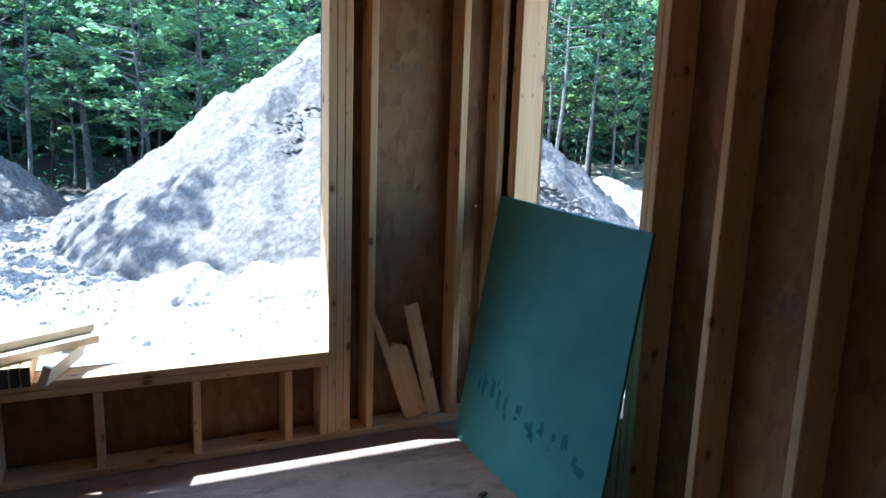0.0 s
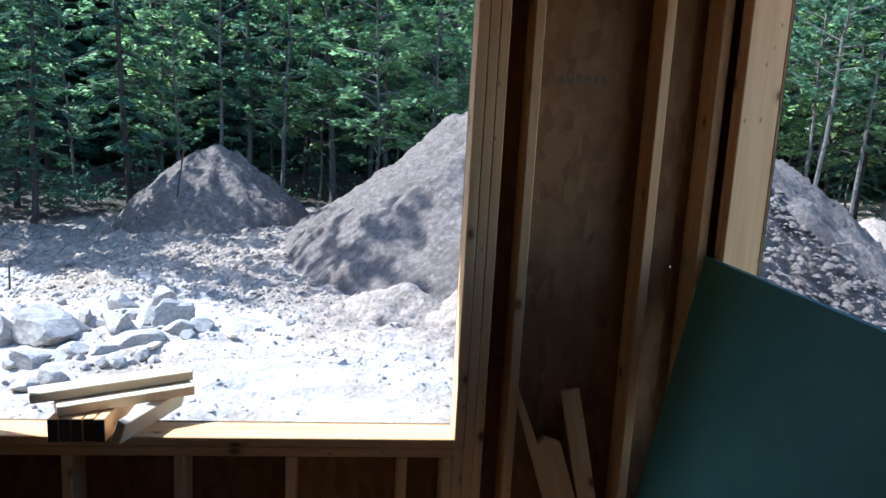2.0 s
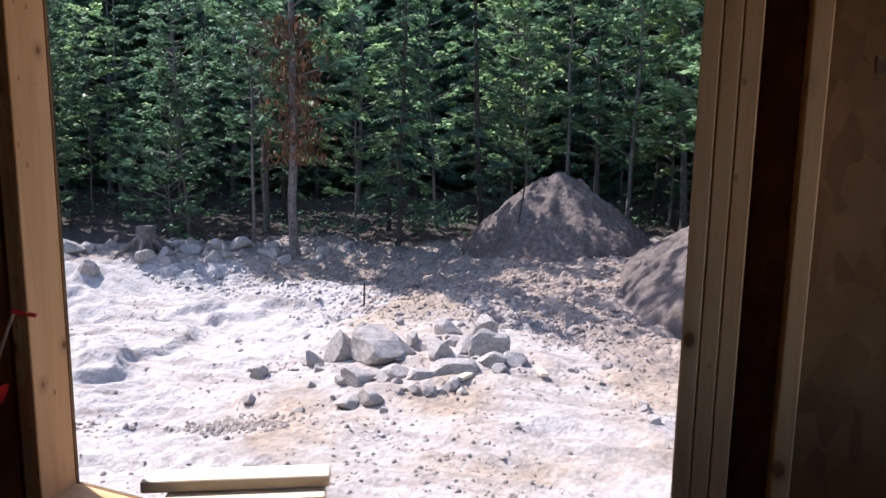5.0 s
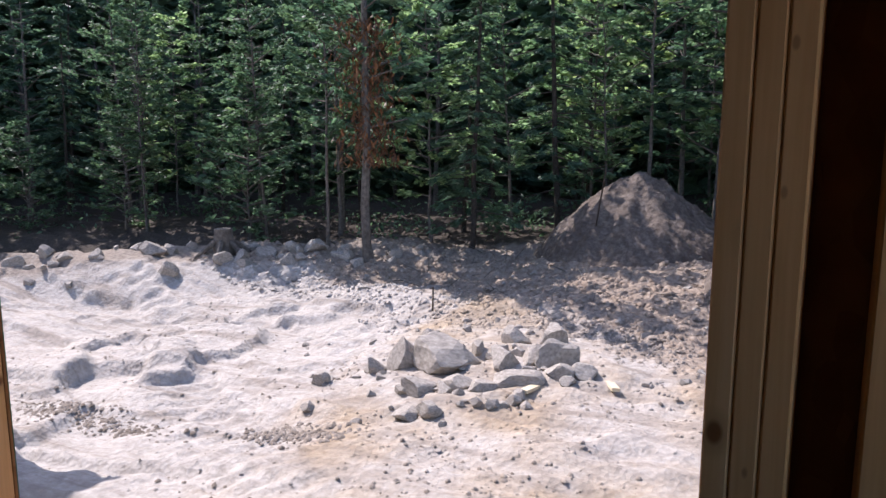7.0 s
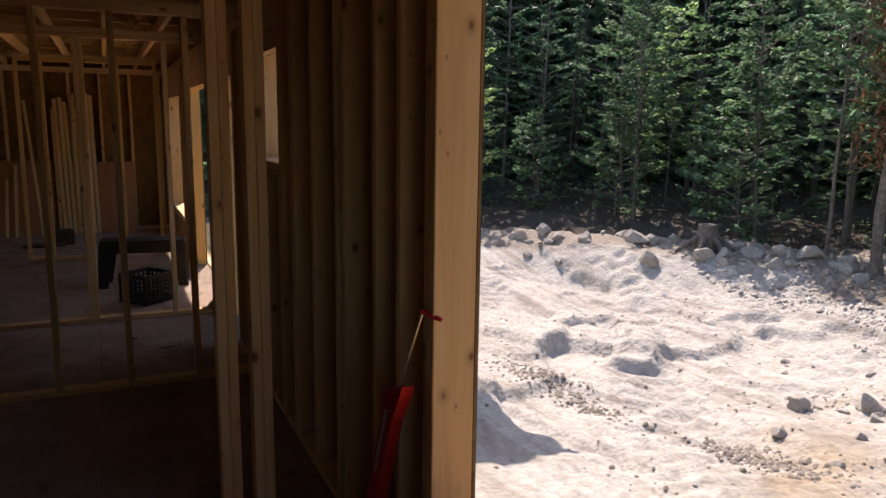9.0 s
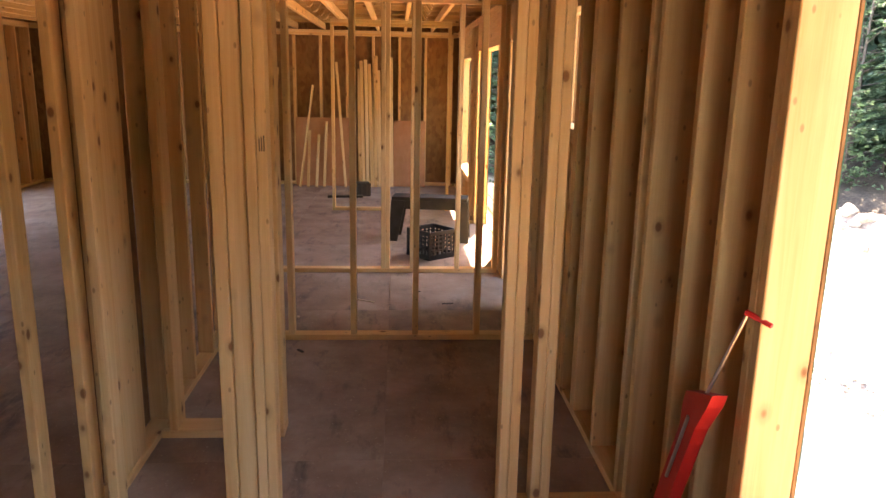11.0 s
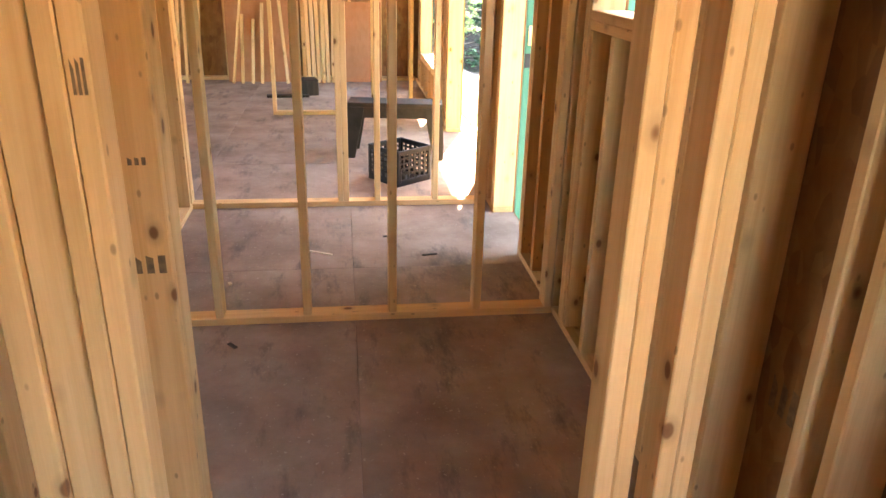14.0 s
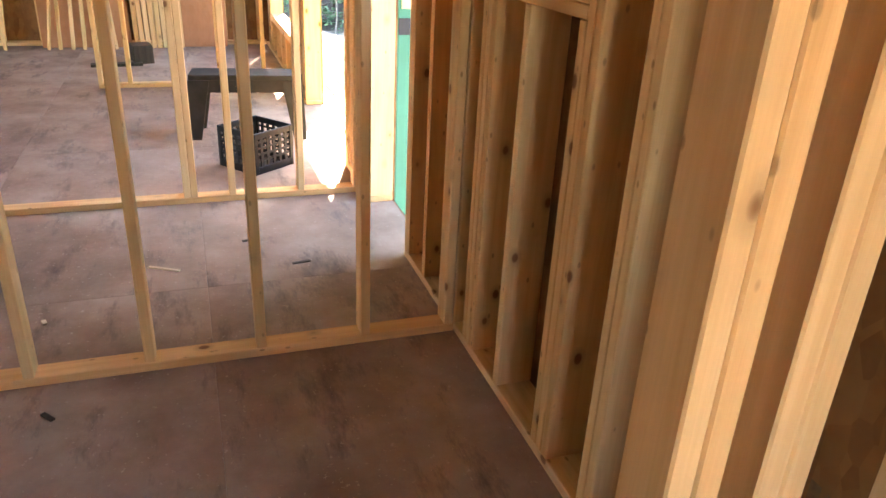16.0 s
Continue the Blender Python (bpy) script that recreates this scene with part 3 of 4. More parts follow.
def axis(lo, hi, fine_lo, fine_hi, step):
    out, v = [], fine_lo
    while v < fine_hi:
        out.append(v)
        v += step
    grow, v = step, fine_hi
    while v < hi:
        out.append(v)
        grow *= 1.35
        v += grow
    out.append(hi)
    grow, v = step, fine_lo
    while v > lo:
        grow *= 1.35
        v -= grow
        out.insert(0, max(v, lo))
    return out


xs, ys = axis(-900, 900, -16.0, 5.0, 0.065), axis(-900, 900, 0.6, 14.0, 0.065)
verts = [(x, y, ground_z(x, y)) for y in ys for x in xs]
nx = len(xs)
faces = [(j * nx + i, j * nx + i + 1, (j + 1) * nx + i + 1, (j + 1) * nx + i) for j in range(len(ys) - 1) for i in range(nx - 1)]
me = bpy.data.meshes.new("ground")
me.from_pydata(verts, [], faces)
me.materials.append(GROUND)
for p in me.polygons:
    p.use_smooth = True
tagged(link_mesh("ground", me), "bare graded yard of pale sand and tan soil with ruts", "ground", "", "structure")


def mound(name, label, cx, cy, r, h, seed, flat=0.0, mat=None, sx=1.0, res=90):
    """A heap of loose earth at its angle of rest, lumpy and with slides."""
    verts, faces, foot = [], [], ground_z(cx, cy - 0.7 * r)
    for j in range(res + 1):
        for i in range(res + 1):
            u, v = (i / res * 2 - 1) * 1.15, (j / res * 2 - 1) * 1.15
            x, y = cx + u * r * sx, cy + v * r
            a = math.atan2(v, u)
            d = math.hypot(u, v) * (1 + 0.10 * noise.noise((math.cos(a) * 1.4, math.sin(a) * 1.4, seed)))
            t = max(0.0, 1 - d)
            z = h * (t if t < 0.8 else 0.8 + (t - 0.8) * (1 - flat) * 0.7)
            gully = 0.10 * noise.noise((math.cos(a) * 6, math.sin(a) * 6, seed + d * 0.8)) * min(1, d * 2)
            k = smooth(0, 0.12, t)
            z += k * h * (gully * 0.5 + 0.05 * noise.noise((x * 0.8, y * 0.8, seed))) + k * (0.16 * noise.noise((x * 2.0, y * 2.0, seed)) + 0.11 * abs(noise.noise((x * 5, y * 5, seed))) + 0.05 * noise.noise((x * 13, y * 13, seed)))
            k = smooth(0.0, 0.25, t)
            base = ground_z(x, y) * (1 - k) + foot * k
            verts.append((x, y, base - 0.12 + z + 0.10 * smooth(0, 0.05, t)))
    n = res + 1
    for j in range(res):
        for i in range(res):
            faces.append((j * n + i, j * n + i + 1, (j + 1) * n + i + 1, (j + 1) * n + i))
    me = bpy.data.meshes.new(name)
    me.from_pydata(verts, [], faces)
    me.materials.append(mat or DIRT)
    for p in me.polygons:
        p.use_smooth = True
    return tagged(link_mesh(name, me), label, "dirt pile")


mound("dirt_pile", "tall heap of loose grey-brown excavated earth", 3.9, 12.9, 6.5, 4.95, 3.0, 0.2, None, 1.0, 150)
mound("dirt_pile", "rounded brown heap of earth at the edge of the woods", -4.6, 15.9, 2.4, 2.0, 8.0, 0.6, None, 1.0, 80)
mound("dirt_pile", "low pale heap of sand beside the woods", 11.3, 14.0, 1.9, 1.1, 12.0, 0.4, GROUND, 1.0, 50)
mound("dirt_pile", "small lump of pale sand on the graded yard", -0.4, 8.0, 0.9, 0.45, 21.0, 0.5, GROUND, 1.3, 40)
mound("dirt_pile", "low ridge of pale sand below the earth heap", 1.6, 7.7, 1.0, 0.5, 24.0, 0.5, GROUND, 1.8, 40)


def rock_mesh(seed):
    bm = bmesh.new()
    bmesh.ops.create_icosphere(bm, subdivisions=3, radius=1.0)
    r = random.Random(seed)
    planes = [(Vector((r.uniform(-1, 1), r.uniform(-1, 1), r.uniform(-0.6, 1))).normalized(), r.uniform(0.42, 0.74)) for _ in range(9)]
    for v in bm.verts:
        for n, d in planes:
            k = v.co.dot(n) - d
            if k > 0:
                v.co -= n * k
        v.co *= 1.3 + 0.09 * noise.noise(v.co * 2.2 + Vector((seed, 0, 0)))
    me = bpy.data.meshes.new("rock")
    bm.to_mesh(me)
    bm.free()
    me.materials.append(ROCK)
    return me


ROCKS = [rock_mesh(s) for s in range(7)]
rr = random.Random(11)


def rock(x, y, s, flat=0.7, label="grey-tan field stone lying on the sand"):
    ob = tagged(link_mesh("rock", rr.choice(ROCKS)), label, "rock", "stones in the yard")
    sx, sy, sz = s * rr.uniform(0.85, 1.25), s * rr.uniform(0.75, 1.1), s * flat
    ob.matrix_basis = Matrix.LocRotScale((x, y, ground_z(x, y) + sz * rr.uniform(0.3, 0.6)), Euler((rr.uniform(-0.3, 0.3), rr.uniform(-0.3, 0.3), rr.uniform(0, 6.3))), (sx, sy, sz))
    return ob


for x, y, s, f in ((-4.72, 6.44, 0.41, 0.52), (-5.34, 6.47, 0.23, 0.95), (-5.47, 7.53, 0.14, 0.85), (-5.55, 6.23, 0.13, 1.1), (-4.48, 6.97, 0.10, 0.85), (-3.96, 6.61, 0.20, 0.95), (-4.20, 7.57, 0.18, 0.85), (-3.68, 6.89, 0.19, 0.6), (-3.69, 7.71, 0.19, 1.15), (-3.33, 6.81, 0.25, 0.9), (-3.20, 6.46, 0.23, 0.45), (-3.68, 6.15, 0.27, 0.42), (-3.92, 5.85, 0.19, 0.5), (-4.20, 5.84, 0.18, 0.46), (-4.50, 5.53, 0.20, 0.46), (-4.12, 5.07, 0.16, 0.5), (-4.33, 4.92, 0.17, 0.42), (-2.89, 6.60, 0.19, 0.5), (-2.71, 8.80, 0.10, 0.7), (-9.87, 7.83, 0.24, 0.63), (-6.14, 5.81, 0.12, 0.75)):
    rock(x, y + 0.5 * s, s * 0.94, f * 1.15, "weathered grey-tan boulder in a heap on the sand" if s > 0.19 else "grey-tan field stone lying on the sand")
for k in range(34):
    a, d = rr.uniform(0, 6.3), 0.35 + 0.9 * rr.random()
    rock(-4.1 + 1.35 * d * math.cos(a), 6.2 + 0.95 * d * math.sin(a), rr.uniform(0.04, 0.11), 0.7, "small grey-tan stone beside the boulders")
for k in range(90):
    x, y = rr.uniform(-8, 3), rr.uniform(4.5, 13)
    rock(x, y, rr.uniform(0.03, 0.075), 0.7, "small pale stone on the graded soil")

for k in range(46):
    (ax, ay), (bx, by) = BERM[k % 3 + 1], BERM[k % 3 + 2] if k % 3 < 2 else BERM[1]
    t = rr.random()
    rock(ax + (bx - ax) * t + rr.gauss(0, 0.5), ay + (by - ay) * t + rr.gauss(-0.3, 0.5), rr.uniform(0.07, 0.24), 0.7, "tan stone on the crest of the berm")

# scattered clods and gravel, past counting
def clod_field(label, mat, n, place):
    """n irregular lumps, each set where place() says: x, y, z and size."""
    v, f = [], []
    for k in range(n):
        x, y, z, s = place()
        b = len(v)
        turn, tall = rr.uniform(0, 6.3), rr.uniform(0.45, 0.8)
        for q in range(5):
            a = turn + q * 1.2566
            j = s * rr.uniform(0.7, 1.25)
            v.append((x + math.cos(a) * j, y + math.sin(a) * j, z + s * rr.uniform(-0.1, 0.2)))
        for q in range(3):
            a = turn + q * 2.094
            v.append((x + math.cos(a) * s * 0.5, y + math.sin(a) * s * 0.5, z + s * tall * rr.uniform(0.75, 1.15)))
        f += [(b + 5, b + 6, b + 7), (b, b + 1, b + 5), (b + 1, b + 6, b + 5), (b + 1, b + 2, b + 6), (b + 2, b + 3, b + 6), (b + 3, b + 7, b + 6), (b + 3, b + 4, b + 7), (b + 4, b, b + 7), (b, b + 5, b + 7)]
    me = bpy.data.meshes.new("clods")
    me.from_pydata(v, [], f)
    me.materials.append(mat)
    for p in me.polygons:
        p.use_smooth = True
    tagged(link_mesh("clods", me), label, "clods", "", "stuff")


def far_clod():
    x = rr.uniform(-14, 4)
    y = 9.0 + 6.0 * rr.random() - 0.12 * x - (1.8 * rr.random() ** 2 if x > -8 else 0.0)
    return x, y, ground_z(x, y), rr.uniform(0.02, 0.075)


def near_clod():
    while True:
        x, y = rr.uniform(-12, 3), rr.uniform(2.0, 11.0)
        if x + 0.28 * y < -4.6 and rr.random() < 0.7:
            continue
        if noise.noise((x * 0.5, y * 0.7, 31.0)) > rr.uniform(-0.4, 0.25):
            return x, y, ground_z(x, y), 0.006 + 0.03 * rr.random() ** 3


def pile_clod():
    t = rr.uniform(math.pi * 0.9, math.pi * 1.95)
    d = 6.4 * (0.15 + 0.95 * rr.random() ** 0.6)
    x, y = 3.9 + math.cos(t) * d, 12.9 + math.sin(t) * d
    return x, y, -1.2 + 5.05 * max(0.0, 1 - d / 6.4) * 0.97 + 0.02, 0.02 + 0.09 * rr.random() ** 2


def spill_clod():
    cx, cy, rx, ry = rr.choice(((-5.35, 4.35, 0.75, 0.22), (-8.5, 4.1, 1.3, 0.25), (-2.4, 8.3, 0.9, 0.8), (-3.6, 8.9, 1.4, 0.4)))
    x, y = rr.gauss(cx, rx * 0.55), rr.gauss(cy, ry * 0.6)
    return x, y, ground_z(x, y), 0.008 + 0.035 * rr.random() ** 3


clod_field("brown spilt topsoil in patches on the sand", SPILL, 3600, spill_clod)
clod_field("dark clods of topsoil strewn before the woods", GROUND, 7500, far_clod)
clod_field("pale clods and gravel strewn over the sand", GROUND, 5200, near_clod)
clod_field("brown crumbs of soil strewn over the sand", SPILL, 3200, near_clod)
clod_field("lumps and debris on the slope of the earth heap", DIRT, 7000, pile_clod)
twv = bmesh.new()
for k in range(330):
    if k < 200:
        a = rr.uniform(math.pi * 0.95, math.pi * 1.85)
        d = rr.uniform(0.25, 1.05) * 6.4
        x, y = 3.9 + math.cos(a) * d, 12.9 + math.sin(a) * d
        z = ground_z(x, y) + 5.05 * max(0, 1 - d / 6.4) * 0.93 + 0.05
    else:
        x = rr.uniform(-14, 2)
        y = rr.uniform(10, 15) - 0.1 * x
        z = ground_z(x, y) + 0.03
    t = Vector((rr.uniform(-1, 1), rr.uniform(-1, 1), rr.uniform(-0.1, 0.5))).normalized() * rr.uniform(0.12, 0.5)
    bm_rod(Vector((x, y, z)), Vector((x, y, z)) + t, rr.uniform(0.006, 0.016), 0.004, 4, twv)
tagged(part("twigs", twv, BARK), "broken roots and twigs in the turned earth", "twigs", "", "stuff")


# ---- trees ----
def leaf_mesh(name, centres, along, size, width, mat):
    c, u = np.array(centres), np.array(along)
    u /= np.linalg.norm(u, axis=1)[:, None] + 1e-9
    r = np.random.normal(size=c.shape) * 0.55 + np.array([0, 0, 0.75])
    w = np.cross(u, r)
    w /= np.linalg.norm(w, axis=1)[:, None] + 1e-9
    s = (size * np.random.uniform(0.6, 1.3, len(c)))[:, None]
    v = np.stack([c - u * s, c + w * s * width, c + u * s, c - w * s * width], 1).reshape(-1, 3)
    f = np.arange(len(c) * 4).reshape(-1, 4)
    me = bpy.data.meshes.new(name)
    me.from_pydata(v.tolist(), [], f.tolist())
    me.materials.append(mat)
    return me


def tree(seed, height, lo, spread, leaves, size, mat, bark, rad, conifer=False, hi=None, lean=0.03):
    """A tapered trunk, limbs that leave it at all heights, and flat sprays of small leaves along their twigs."""
    r = random.Random(seed)
    np.random.seed(seed)
    t = thing("tree", "tall conifer with dark drooping boughs at the wood's edge" if conifer else "slender broadleaf tree with layered green foliage", "tree", "trees round the yard")
    bm = bmesh.new()
    n = 9
    pts = [Vector((lean * height * (k / n) + 0.12 * noise.noise((seed, k * 0.6, 0)), 0.14 * noise.noise((seed, k * 0.6, 5)), height * k / n)) for k in range(n + 1)]
    pts[0] = Vector((0, 0, -0.3))
    for k in range(n):
        bm_rod(pts[k], pts[k + 1], rad * (1 - k / n * 0.85), rad * (1 - (k + 1) / n * 0.85), 8, bm)
    bm_rod((0, 0, -0.3), (0, 0, 0.35), rad * 1.5, rad * 1.0, 8, bm)

    def at(h):
        k = min(n - 1, max(0, int(h / height * n)))
        return pts[k].lerp(pts[k + 1], h / height * n - k)

    hi = hi or height
    limbs = 64 if conifer else 46
    cs, us = [], []
    for b in range(limbs):
        h = lo + (hi - lo) * (b + r.random()) / limbs
        a = b * 2.4 + r.uniform(-0.5, 0.5)
        f = (h - lo) / (height - lo)
        length = spread * ((1 - f) ** 0.75 if conifer else (0.55 + 0.6 * math.sin(math.pi * min(1, 0.15 + f)))) * r.uniform(0.6, 1.1)
        rise = r.uniform(-0.28, 0.02) if conifer else r.uniform(0.05, 0.55)
        p0 = at(h)
        d = Vector((math.cos(a), math.sin(a), rise)).normalized()
        p1 = p0 + d * length
        bm_rod(p0, p1, 0.012 + 0.010 * length, 0.004, 4, bm)
        m = int(leaves / limbs * (0.4 + 0.6 * length / spread))
        side = Vector((-d.y, d.x, 0)).normalized()
        clump = [(r.uniform(0.3, 1.05), r.uniform(-1, 1)) for _ in range(4)]
        for _ in range(m):
            cl = r.choice(clump)
            s = cl[0] + r.gauss(0, 0.065)
            lat = cl[1] * length * 0.33 * (1.15 - 0.5 * s) + r.gauss(0, 0.09)
            p = p0 + d * (length * s) + side * lat + Vector((0, 0, r.gauss(0, 0.045) - 0.12 * abs(lat) - (0.10 * length * s * s if conifer else 0)))
            cs.append(p)
            us.append((d + side * math.copysign(r.uniform(0.2, 1.4), lat) + Vector((0, 0, r.uniform(-0.7, 0.25)))))
    part("trunk", bm, bark, t, "bark-covered trunk with thin limbs")
    me = leaf_mesh("crown", cs, us, size, 0.22 if conifer else 0.48, mat)
    link_mesh("crown", me, t, "many small leaves in flat sprays")
    return t


KINDS = [
    tree(1, 13, 2.6, 2.6, 6200, 0.125, LEAF, BARK, 0.13),
    tree(2, 11, 2.2, 2.2, 5200, 0.115, YELLOWLEAF, BARK, 0.075),
    tree(3, 14, 3.2, 2.8, 6200, 0.13, LEAF, BARK, 0.15, False, None, -0.02),
    tree(4, 15, 1.3, 2.7, 11500, 0.15, NEEDLE, DARKBARK, 0.15, True),
    tree(5, 12, 1.1, 2.3, 10500, 0.14, NEEDLE, DARKBARK, 0.12, True),
    tree(6, 9, 1.5, 2.0, 5200, 0.105, YELLOWLEAF, BARK, 0.05),
    tree(8, 12, 3.6, 1.8, 4200, 0.11, LEAF, BARK, 0.07, False, None, 0.01),
    tree(7, 4.2, 0.2, 1.5, 3600, 0.09, LEAF, BARK, 0.03),
]
LINE = [(-27, -2), (-22, 6), (-17.8, 9.6), (-13.0, 13.0), (-9.2, 15.6), (-6.2, 18.8), (0, 21.5), (8, 22.0), (14.5, 20.5), (21, 16), (27, 8), (30, -4)]


CX, CY = -1.0, 0.0
POLAR = sorted((math.atan2(y - CY, x - CX), math.hypot(x - CX, y - CY)) for x, y in LINE[1:-1])
A0, A1 = POLAR[0][0] - 0.25, POLAR[-1][0] + 0.35


def edge_radius(a):
    """Distance of the wood's edge from the middle of the house front, towards the angle a."""
    if a <= POLAR[0][0]:
        return POLAR[0][1]
    for (a0, r0), (a1, r1) in zip(POLAR, POLAR[1:]):
        if a <= a1:
            return r0 + (r1 - r0) * (a - a0) / (a1 - a0) + 3.6 * smooth(2.15, 2.4, a)
    return POLAR[-1][1] + 3.6


def wood_at(a, o):
    r = edge_radius(a) + o
    return CX + r * math.cos(a), CY + r * math.sin(a)


rt = random.Random(77)
placed = []
TALL = (13, 11, 14, 15, 12, 9, 12, 4.2)


def plant(kind, x, y, s=1.0):
    m = Matrix.Translation((x, y, ground_z(x, y) - 0.05)) @ pose(0, 0, 0, rt.uniform(-2, 2), rt.uniform(-2, 2), rt.uniform(0, 360))
    k = KINDS[kind]
    if kind in placed:
        ob = copy_thing(k, m)
    else:
        ob = k
        k.matrix_basis = m
        placed.append(kind)
    ob.scale = (s, s, s * rt.uniform(0.95, 1.1))
    return ob


plant(2, -10.2, 12.9, 0.78)
plant(0, -19.8, 14.0, 0.55)
plant(3, -7.2, 17.6, 0.62)
plant(4, -8.6, 15.2, 0.66)
plant(1, -3.4, 19.0, 0.9)
plant(5, -0.6, 17.2, 0.95)
plant(5, 0.9, 17.5, 0.9)
plant(5, 2.3, 18.2, 0.95)
plant(1, -6.0, 18.2, 0.6)
plant(7, -14.6, 13.6, 1.0)
for x, y, s in ((-18.6, 13.6, 0.6), (-17.9, 13.0, 0.55), (-14.3, 14.0, 0.6), (-11.6, 13.2, 0.65), (-5.0, 18.6, 0.9), (1.0, 20.4, 1.0), (12.4, 18.3, 1.0), (14.2, 19.0, 1.0), (13.2, 20.0, 0.9)):
    plant(6, x, y, s)
plant(0, -2.0, 21.0, 0.9)
for off, step, mixed in ((0.3, 2.5, (5, 1, 5, 6, 0, 6, 1, 4)), (2.2, 2.7, (0, 2, 3, 5, 1, 1)), (4.6, 2.8, (0, 3, 2, 4, 1, 5)), (7.5, 3.0, (3, 0, 4, 2, 1)), (11.0, 3.2, (3, 0, 4))):
    a = A0 + rt.uniform(0, 0.05)
    while a < A1:
        x, y = wood_at(a, off + rt.uniform(-0.7, 0.7))
        # the sun reaches the sand past the low growth on its own side of the yard
        limit = (5.5 + 0.15 * off if a > 2.25 else 6.9 if a > 1.9 else 8.6) + 0.35 * off
        k = rt.choice((0, 2, 3, 4, 2, 4) if a > 2.2 else (1, 5, 1, 3, 5, 0) if a < 2.05 and off < 5 else mixed)
        s = min(rt.uniform(0.85, 1.15), limit / TALL[k])
        if s < 0.5:
            k, s = rt.choice((5, 7)), rt.uniform(0.6, 1.0)
            s = min(s, limit / TALL[k])
        plant(k, x, y, s)
        a += step * (1.5 if 1.0 < a < 2.1 and 2 < off < 9 else 1.0) * rt.uniform(0.75, 1.25) / (edge_radius(a) + off)
# the depth of the woods behind
np.random.seed(40)
cs, us = [], []
for k in range(72000):
    a = rt.uniform(A0, A1)
    x, y = wood_at(a, rt.uniform(12.5, 18))
    cs.append((x, y, -1.3 + 13.5 * rt.random() ** 1.05))
    us.append((rt.gauss(0, 1), rt.gauss(0, 1), rt.gauss(0, 0.5)))
tagged(link_mesh("far_woods", leaf_mesh("far_woods", cs, us, 0.62, 0.6, NEEDLE)), "dense dark foliage deep in the woods", "woods", "", "stuff")
# low growth and litter along the edge
cs, us = [], []
for k in range(9000):
    a = rt.uniform(A0, A1)
    x, y = wood_at(a, rt.uniform(-0.5, 5.0))
    if noise.noise((x * 0.7, y * 0.7, 2)) > -0.05:
        cs.append((x, y, ground_z(x, y) + abs(rt.gauss(0, 0.33))))
        us.append((rt.gauss(0, 1), rt.gauss(0, 1), rt.gauss(0, 0.6)))
tagged(link_mesh("undergrowth", leaf_mesh("undergrowth", cs, us, 0.075, 0.5, LEAF)), "low green undergrowth along the wood's edge", "undergrowth", "", "stuff")
# rusty dead needles caught on the tall trunk
cs, us = [], []
for k in range(1500):
    h = rt.uniform(2.2, 5.5)
    cs.append((-10.15 + rt.gauss(0, 0.35), 12.9 + rt.gauss(0, 0.35), -1.3 + h))
    us.append((rt.gauss(0, 0.7), rt.gauss(0, 0.7), -1))
tagged(link_mesh("dead_boughs", leaf_mesh("dead_boughs", cs, us, 0.10, 0.25, DEADLEAF)), "rusty dead foliage hanging on a trunk", "foliage", "", "stuff")

# stake on the small heap, stump on the berm, marker stick
st = thing("stake", "weathered stick standing in the brown earth heap", "stake")
stick(st, (-5.25, 14.4, -0.9), (-5.02, 14.5, 0.85), 0.05, 0.03, "shaft", BROWNWOOD)
st = thing("stake", "thin reddish marker stake in the yard", "stake")
stick(st, (-6.6, 9.6, -1.7), (-6.58, 9.6, -0.95), 0.025, 0.025, "shaft", BROWNWOOD)
stump = thing("stump", "broken grey tree stump on the berm", "stump")
part("trunk", bm_rod((-13.2, 11.3, -1.5), (-13.2, 11.3, -0.55), 0.30, 0.21, 10), BARK, stump)
for k in range(6):
    a = k * 1.05
    part("root", bm_rod((-13.2 + 0.2 * math.cos(a), 11.3 + 0.2 * math.sin(a), -0.85), (-13.2 + 0.7 * math.cos(a), 11.3 + 0.7 * math.sin(a), -1.2), 0.08, 0.03, 6), BARK, stump)
for x, y, a in ((-3.35, 6.05, 80), (-2.55, 6.5, 120)):
    b = part("wood_block", bm_box(-0.14, 0.14, -0.045, 0.045, -0.02, 0.02, 0.003), PALEBOARD)
    b.matrix_basis = Matrix.Translation((x, y, ground_z(x, y) + 0.03)) @ pose(0, 0, 0, 4, 3, a)
    tagged(b, "pale offcut of lumber lying on the sand", "wood offcut", "offcuts in the yard")


# the plan of the yard above is drawn at 1 : 1.24 about the eye in the first room
YARD = Matrix.Translation((-0.8, -2.0, 1.7)) @ Matrix.Scale(1.24, 4) @ Matrix.Translation((0.8, 2.0, -1.7))
for ob in list(scene.objects):
    if ob not in INDOORS and ob.parent is None and ob.type in ("MESH", "EMPTY"):
        ob.matrix_basis = YARD @ ob.matrix_basis


# ---- porch outside the far rooms ----
fin = structure("porch_wall", "short outside wall sheathed in green panels with taped seams")
sheet(fin, -7.024, -7.012, D6 + 0.016, 2.3, -0.25, TOP2 + 0.2, ZIP, "sheathing_panel", "green weather-resistant panel")
for y in (0.2, 0.62, 1.03, 1.43, 1.84, 2.25):
    lumber(fin, -7.117, -7.028, y, y + S, -0.004, TOP2, "stud")
sheet(fin, -7.010, -7.007, D6 + 0.016, 2.29, 0.98, 1.07, TAPE, "seam_tape", "grey-black seam tape")
sheet(fin, -7.010, -7.007, 0.52, 0.58, 1.07, TOP2, TAPE, "seam_tape", "grey-black seam tape")
sheet(fin, -7.006, -7.003, 0.17, 0.24, 1.12, 1.24, TAG, "paper_tag", "yellow paper tag")
